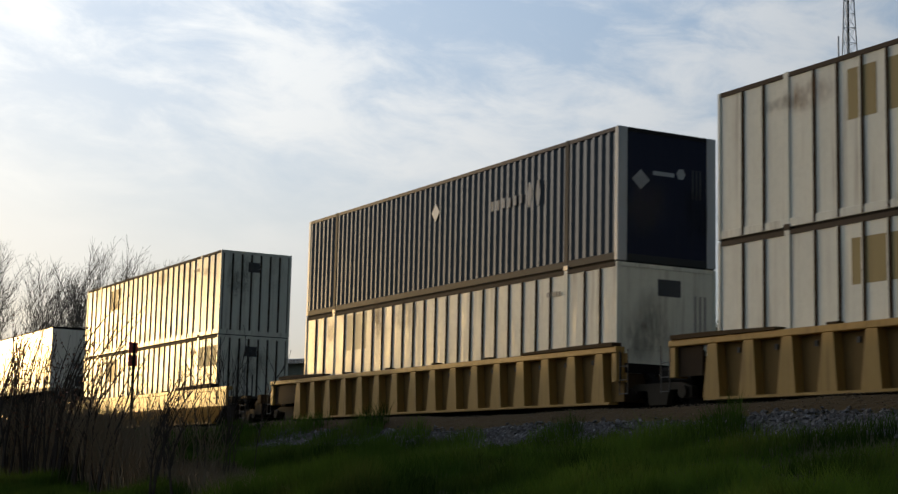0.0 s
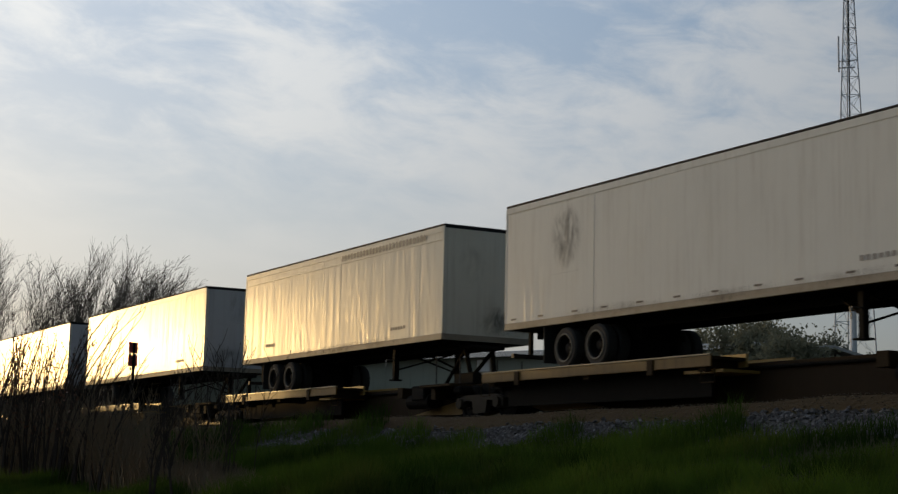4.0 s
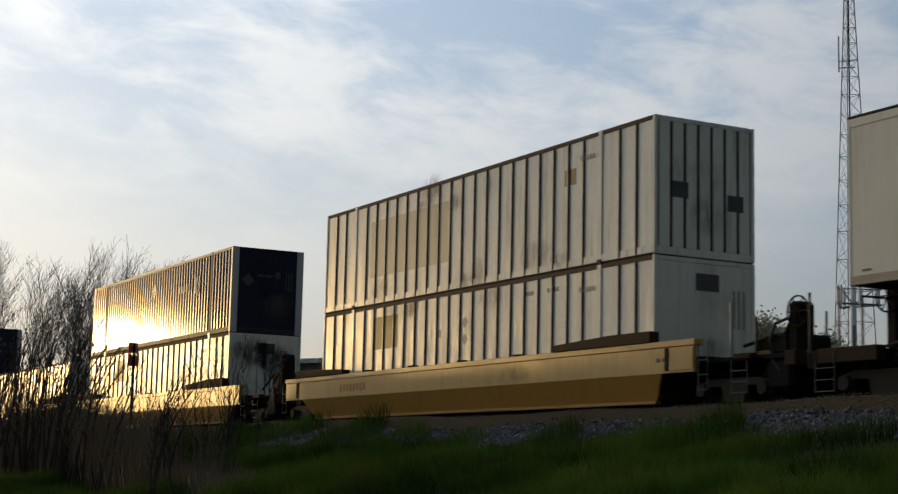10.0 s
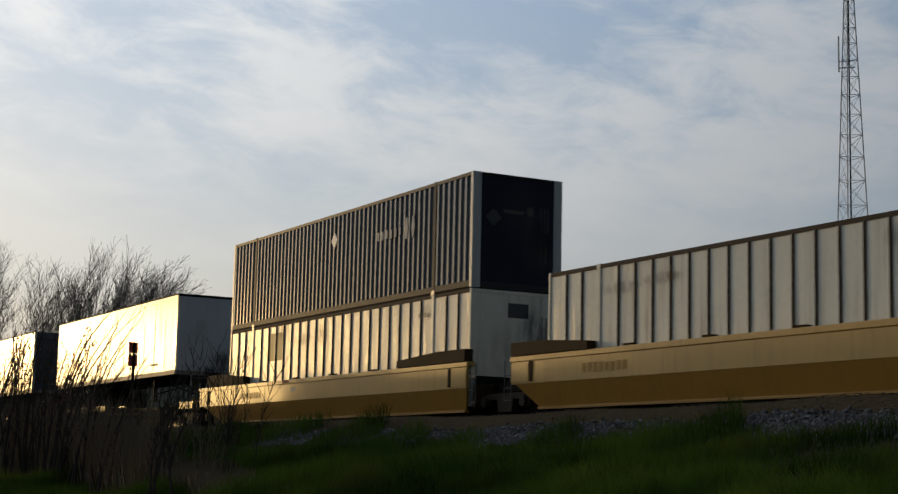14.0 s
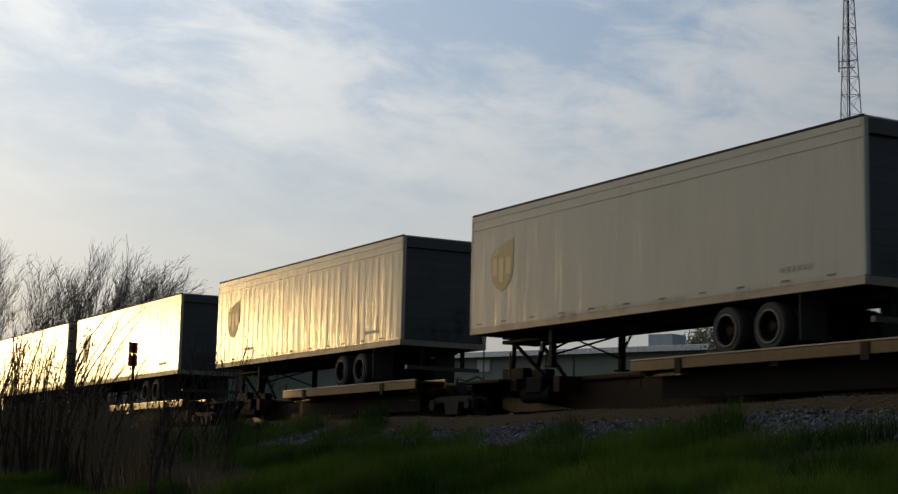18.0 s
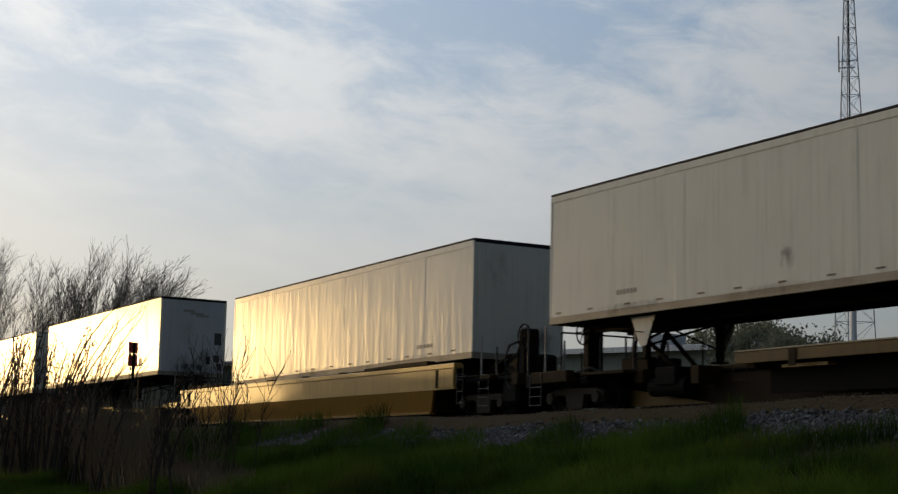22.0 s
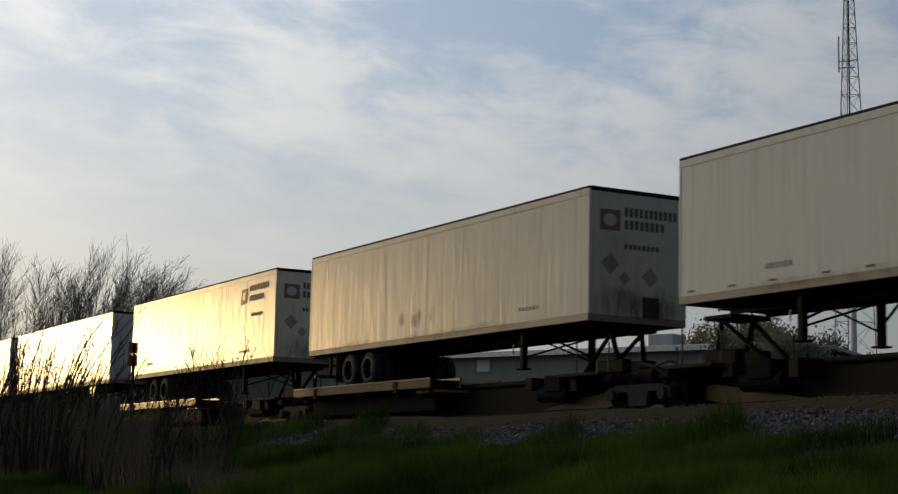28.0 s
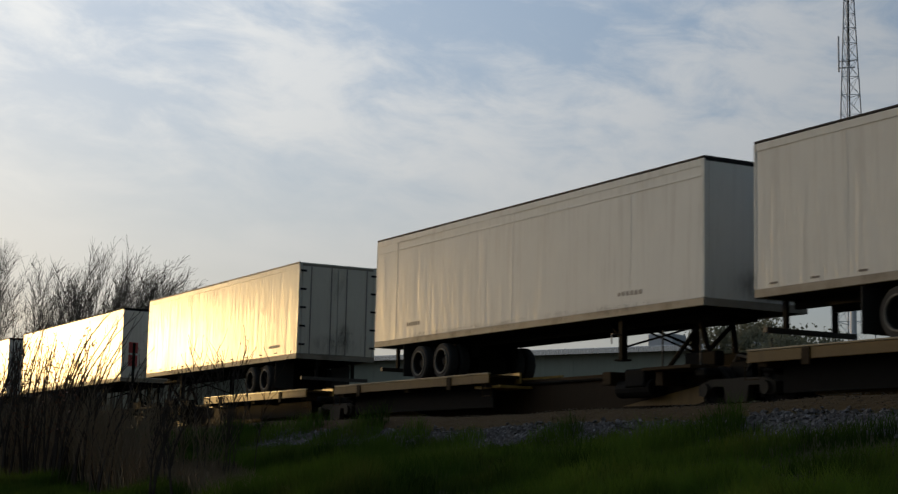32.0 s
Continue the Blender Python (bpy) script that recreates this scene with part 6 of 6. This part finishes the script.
H = rng.uniform(0.55, 1.0, n) * np.interp(A, [11, 15, 16.6, 17.6, 19.0, 21.5, 23.5], [2.25, 2.1, 1.75, 1.2, 0.65, 0.35, 0.25])
tagged(blades("weeds", X, Y, H, 0.011 + 0 * X, rng, M_WEED), "dense dark dead undergrowth", "undergrowth", kind="stuff")

# evergreen hedge added out of view, to keep low sun off bank and bogies
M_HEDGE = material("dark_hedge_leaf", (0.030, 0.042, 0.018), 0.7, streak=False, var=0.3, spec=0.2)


def sun_block_bush(x, y, height, width, seed):
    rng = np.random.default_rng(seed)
    ob = thing("sun_block_bush", "unseen dark evergreen bush added to block the low sun", "shrub", "hedge along the bank")
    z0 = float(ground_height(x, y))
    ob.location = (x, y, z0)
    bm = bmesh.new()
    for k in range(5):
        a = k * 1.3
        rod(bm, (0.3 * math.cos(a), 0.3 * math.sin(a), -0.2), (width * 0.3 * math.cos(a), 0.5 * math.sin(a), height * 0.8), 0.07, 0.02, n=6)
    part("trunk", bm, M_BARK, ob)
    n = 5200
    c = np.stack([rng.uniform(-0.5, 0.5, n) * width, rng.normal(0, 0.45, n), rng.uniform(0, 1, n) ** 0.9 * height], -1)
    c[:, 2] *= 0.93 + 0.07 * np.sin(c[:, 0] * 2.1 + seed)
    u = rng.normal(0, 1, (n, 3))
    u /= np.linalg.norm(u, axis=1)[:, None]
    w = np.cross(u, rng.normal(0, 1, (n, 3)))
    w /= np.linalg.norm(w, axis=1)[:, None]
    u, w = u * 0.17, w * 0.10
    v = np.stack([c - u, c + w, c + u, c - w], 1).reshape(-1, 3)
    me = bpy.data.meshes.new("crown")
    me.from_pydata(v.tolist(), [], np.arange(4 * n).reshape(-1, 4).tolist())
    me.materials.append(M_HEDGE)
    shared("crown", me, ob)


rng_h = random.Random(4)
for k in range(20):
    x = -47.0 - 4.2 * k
    low = 0.75 if x < -74 else 0.0       # far bushes lowered, to let sun onto the bogies there
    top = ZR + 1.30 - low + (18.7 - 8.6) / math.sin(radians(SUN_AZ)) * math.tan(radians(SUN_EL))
    sun_block_bush(x, 8.6, top - float(ground_height(x, 8.6)) + rng_h.uniform(-0.25, 0.15), 5.0, 300 + k)

# ---- trackside sign ----
sx, sy_ = at_bearing(17.43, 12.0), 12.0
sign = thing("trackside_sign", "two dark red plates with pale edges on a post", "sign")
zs = float(ground_height(sx, sy_))
sign.matrix_basis = pose(sx, sy_, zs, 0, 0, -70)
hs = 4.54 - zs
rods("post", M_BLACK, sign, ((0, 0.03, -0.2), (0, 0.03, hs - 0.02), 0.035))
boxes("plate", M_SIGNP, sign, (-0.14, 0.14, -0.012, 0.0, hs - 0.27, hs), bevel=0.004)
boxes("plate", M_SIGNP, sign, (-0.14, 0.14, -0.012, 0.0, hs - 0.60, hs - 0.32), bevel=0.004)
boxes("reflector", M_PALE, sign, (-0.13, -0.05, -0.016, -0.0125, hs - 0.315, hs - 0.275), (0.03, 0.13, -0.016, -0.0125, hs - 0.315, hs - 0.275))
boxes("reflector", M_PALE, sign, (0.02, 0.08, -0.016, -0.0125, hs - 0.70, hs - 0.62))

# ---- lattice tower ----


def lattice_tower(x, y, z0, top, wide, narrow):
    t = thing("lattice_tower", "tall tapering galvanised steel lattice radio mast", "tower")
    t.location = (x, y, z0)
    corner = [(math.cos(a), math.sin(a)) for a in (radians(28), radians(148), radians(268))]

    def at(k, h):
        f = min(1.0, h / (top * 0.80))
        r = (wide + (narrow - wide) * f) / math.sqrt(3)
        return (corner[k % 3][0] * r, corner[k % 3][1] * r, h)
    hs = [0.0]
    while hs[-1] < top - 0.6:
        hs.append(min(top, hs[-1] + max(0.9, 2.9 - hs[-1] * 0.055)))
    for k in range(3):
        bm = bmesh.new()
        tube(bm, [at(k, h) for h in hs], 0.05)
        part("leg", bm, M_GALV, t)
        bm = bmesh.new()
        for j, (a, b) in enumerate(zip(hs, hs[1:])):
            rod(bm, at(k, b), at(k + 1, b), 0.026, n=4)
            rod(bm, at(k, a), at(k + 1, b), 0.018, n=4)
            rod(bm, at(k + 1, a), at(k, b), 0.018, n=4)
        part("bracing", bm, M_GALV, t)
    rods("cable_run", M_DARKRAIL, t, ((0, 0, 0), (0, 0, top), 0.055))
    for h, w in ((29.6, 0.75), (36.0, 0.9)):
        pl = rods("antenna_arm", M_GALV, t, ((-w * 0.73, -w * 0.68, h), (w * 0.4, w * 0.38, h), 0.06), ((-w * 0.73, -w * 0.68, h + 0.5), (w * 0.4, w * 0.38, h + 0.5), 0.05))
        rods("antenna", M_GALV, pl, ((-w * 0.73, -w * 0.68, h - 0.3), (-w * 0.73, -w * 0.68, h + 2.4), 0.07))
    return t


TY = 80.0
lattice_tower(at_bearing(43.17, TY), TY, 2.2, 46.0, 3.7, 0.55)


def antenna_pole(x, y, z0, top, reach):
    """A steel pole with a three-sided antenna platform on braces."""
    t = thing("antenna_pole", "grey steel pole with a triangular antenna platform", "pole")
    t.location = (x, y, z0)
    bm = bmesh.new()
    rod(bm, (0, 0, 0), (0, 0, top), 0.24, 0.19, n=14)
    part("pole", bm, M_GALV, t)
    zp = top - 1.15
    cs = [(reach * math.cos(a), reach * math.sin(a)) for a in (radians(43), radians(163), radians(283))]
    for k in range(3):
        (ax, ay), (bx, by) = cs[k], cs[(k + 1) % 3]
        side = rods("platform_rail", M_STEEL, t, ((ax, ay, zp), (bx, by, zp), 0.06), ((ax, ay, zp + 0.95), (bx, by, zp + 0.95), 0.035))
        rods("strut", M_STEEL, t, ((0, 0, zp + 0.05), (ax, ay, zp), 0.05), ((0, 0, zp + 0.05), (ax * 0.75, ay * 0.75, zp + 0.95), 0.035))
        for f in (0.08, 0.5, 0.92):
            px, py = ax + (bx - ax) * f, ay + (by - ay) * f
            boxes("panel_antenna", M_GALV, side, (px - 0.09, px + 0.09, py - 0.07, py + 0.07, zp - 0.1, zp + 1.15), bevel=0.02)
    return t


antenna_pole(at_bearing(43.2, 70.0), 70.0, 2.2, 11.5, 1.75)

# ---- long shed beyond the track ----


def shed(x0, x1, y0, y1, eave, ridge):
    b = thing("long_shed", "long low grey-green clad shed with a dark metal roof", "building")
    zg = 2.2
    w = boxes("wall", M_WALL, b, (x0, x1, y0, y1, zg, eave))
    bm = bmesh.new()
    me_n = int((x1 - x0) / 0.9)
    for k in range(me_n):
        x = x0 + (k + 0.5) * (x1 - x0) / me_n
        box(bm, x - 0.03, x + 0.03, y0 - 0.012, y0 + 0.0, zg, eave - 0.02)
    part("cladding_rib", bm, M_WALL, w)
    bm = bmesh.new()
    ym = (y0 + y1) / 2
    prism(bm, [(y0 - 0.5, eave - 0.02), (ym, ridge - 0.02), (y1 + 0.5, eave - 0.02), (y1 + 0.5, eave + 0.16), (ym, ridge + 0.16), (y0 - 0.5, eave + 0.16)], "x", x0 - 0.4, x1 + 0.4)
    part("roof", bm, M_ROOF, b)
    boxes("gutter", M_FASCIA, b, (x0 - 0.4, x1 + 0.4, y0 - 0.62, y0 - 0.502, eave - 0.14, eave + 0.16), label="galvanised gutter", bevel=0.02)
    return b


sh = shed(-42.0, 18.0, 0.0, 16.0, 7.8, 8.3)
sh.matrix_basis = pose(-75.44, 42.0, 0, 0, 0, 23.04)
wd = boxes("window", M_PALE, sh, (1.36, 2.20, -0.07, -0.04, 6.95, 7.58), label="white window panel")
boxes("frame", M_RAILTRIM, wd, (1.28, 2.28, -0.038, -0.016, 6.87, 7.66))
boxes("roof_unit", M_ALU, sh, (10.0, 11.5, 3.4, 4.8, 7.9, 8.95), label="pale square roof unit", bevel=0.03)

# ---- far trees ----


def leaf_material():
    mat = bpy.data.materials.new("far_foliage")
    mat.use_nodes = True
    N = Nodes(mat.node_tree)
    rnd = N.n("ShaderNodeNewGeometry").outputs["Random Per Island"]
    c = N.mix(rnd, (0.16, 0.165, 0.11, 1), (0.22, 0.225, 0.16, 1))
    b = N.n("ShaderNodeBsdfPrincipled", {"Base Color": c, "Roughness": 0.8, "Specular IOR Level": 0.2})
    tr = N.n("ShaderNodeBsdfTranslucent", {0: c})
    mx = N.n("ShaderNodeMixShader", {0: 0.45, 1: b.outputs[0], 2: tr.outputs[0]})
    N.n("ShaderNodeOutputMaterial", {0: mx.outputs[0]})
    return mat


M_FOLIAGE = leaf_material()


def far_tree(x, y, height, width, seed, name="tree", label="grey-green spring tree beyond the shed", n=15000):
    rng = np.random.default_rng(seed)
    t = thing(name, label, "tree" if name == "tree" else "shrub", "trees beyond the track" if name == "tree" else "shrubs beside the shed")
    zg = 2.2
    t.location = (x, y, zg)
    bm = bmesh.new()
    rod(bm, (0, 0, -0.2), (0.1, 0, height * 0.45), 0.16, 0.09, n=7)
    for k in range(9):
        a = k * 2.4
        h = height * (0.25 + 0.05 * k)
        rod(bm, (0.05, 0, h), (math.cos(a) * width * 0.4, math.sin(a) * width * 0.4, h + height * 0.28), 0.06, 0.02, n=5)
    part("trunk", bm, M_BARK, t)
    lobes = rng.normal(0, 1, (16, 3)) * (width * 0.26, width * 0.26, height * 0.14) + (0, 0, height * 0.60)
    L_ = lobes[rng.integers(0, 16, n)]
    c = L_ + rng.normal(0, 1, (n, 3)) * (width * 0.10, width * 0.10, height * 0.075)
    c[:, 2] = np.clip(c[:, 2], 0.3, None)
    u = rng.normal(0, 1, (n, 3))
    u /= np.linalg.norm(u, axis=1)[:, None]
    w = np.cross(u, rng.normal(0, 1, (n, 3)))
    w /= np.linalg.norm(w, axis=1)[:, None]
    u, w = u * 0.11, w * 0.07
    v = np.stack([c - u, c + w, c + u, c - w], 1).reshape(-1, 3)
    me = bpy.data.meshes.new("crown")
    me.from_pydata(v.tolist(), [], np.arange(4 * n).reshape(-1, 4).tolist())
    me.materials.append(M_FOLIAGE)
    shared("crown", me, t)
    return t


rng = random.Random(12)
for k in range(24):
    az = 37.2 + 0.26 * k + rng.uniform(-0.1, 0.1)
    y = rng.uniform(66, 78)
    up = float(np.interp(az, [37.0, 38.2, 39.5, 41.0, 42.3, 43.4], [3.6, 4.5, 5.2, 5.0, 4.4, 3.6])) + rng.uniform(-0.35, 0.2)
    far_tree(at_bearing(az, y), y, y / math.sin(radians(az)) * math.tan(radians(up)) - 0.3, rng.uniform(4, 6.0), 100 + k)

# shrubs beside the end of the shed
for k in range(11):
    az = 39.1 + 0.45 * k + rng.uniform(-0.12, 0.12)
    y = rng.uniform(45.0, 49.0)
    up = float(np.interp(az, [39.0, 41.0, 42.5, 43.8], [4.4, 4.6, 4.2, 3.6])) + rng.uniform(-0.3, 0.15)
    far_tree(at_bearing(az, y), y, y / math.sin(radians(az)) * math.tan(radians(up)) - 0.3, rng.uniform(2.6, 3.6), 200 + k, "overgrown_shrub", "dense grey-green shrub beside the shed", 7000)

# ---- what moves ----


def motions():
    for ob, s, *rest in moving:
        z = ZR + (rest[0] if rest else 0.0)
        tilt = rest[1] if len(rest) > 1 else 0.0
        walk(ob, [(t, pose(s + run(t), YC, z, 0, tilt, 0)) for t in range(0, 33, 4)])
    sway = ((0, 0.0), (4, 0.1), (8, 0.0), (12, 0.15), (16, -0.15), (18, 0.1), (20, 0.35), (24, 0.65), (27, 1.0), (30, 0.9), (32, 0.8))
    for k, (ob, z, x) in enumerate(swaying):
        walk(ob, [(t, pose(x, 28.0, z, -2.6 * a * (1 - 0.15 * k), 0.6 * a, 0)) for t, a in sway])
    for w, dx, s in spinning:
        seen = [k for k in range(0, 961) if -92 < s + run(k / 30) < -12]
        ks = sorted({0, 960, *seen})
        rows, a, last = [], 0.0, None
        for k in ks:
            if last is not None and k - last == 1:
                a += math.degrees((run(k / 30) - run(last / 30)) / WHEEL_R)
            last = k
            rows.append((k / 30, pose(dx, 0, AXLE_Z, 0, a % 360, 0)))
        walk(w, rows)


motions()
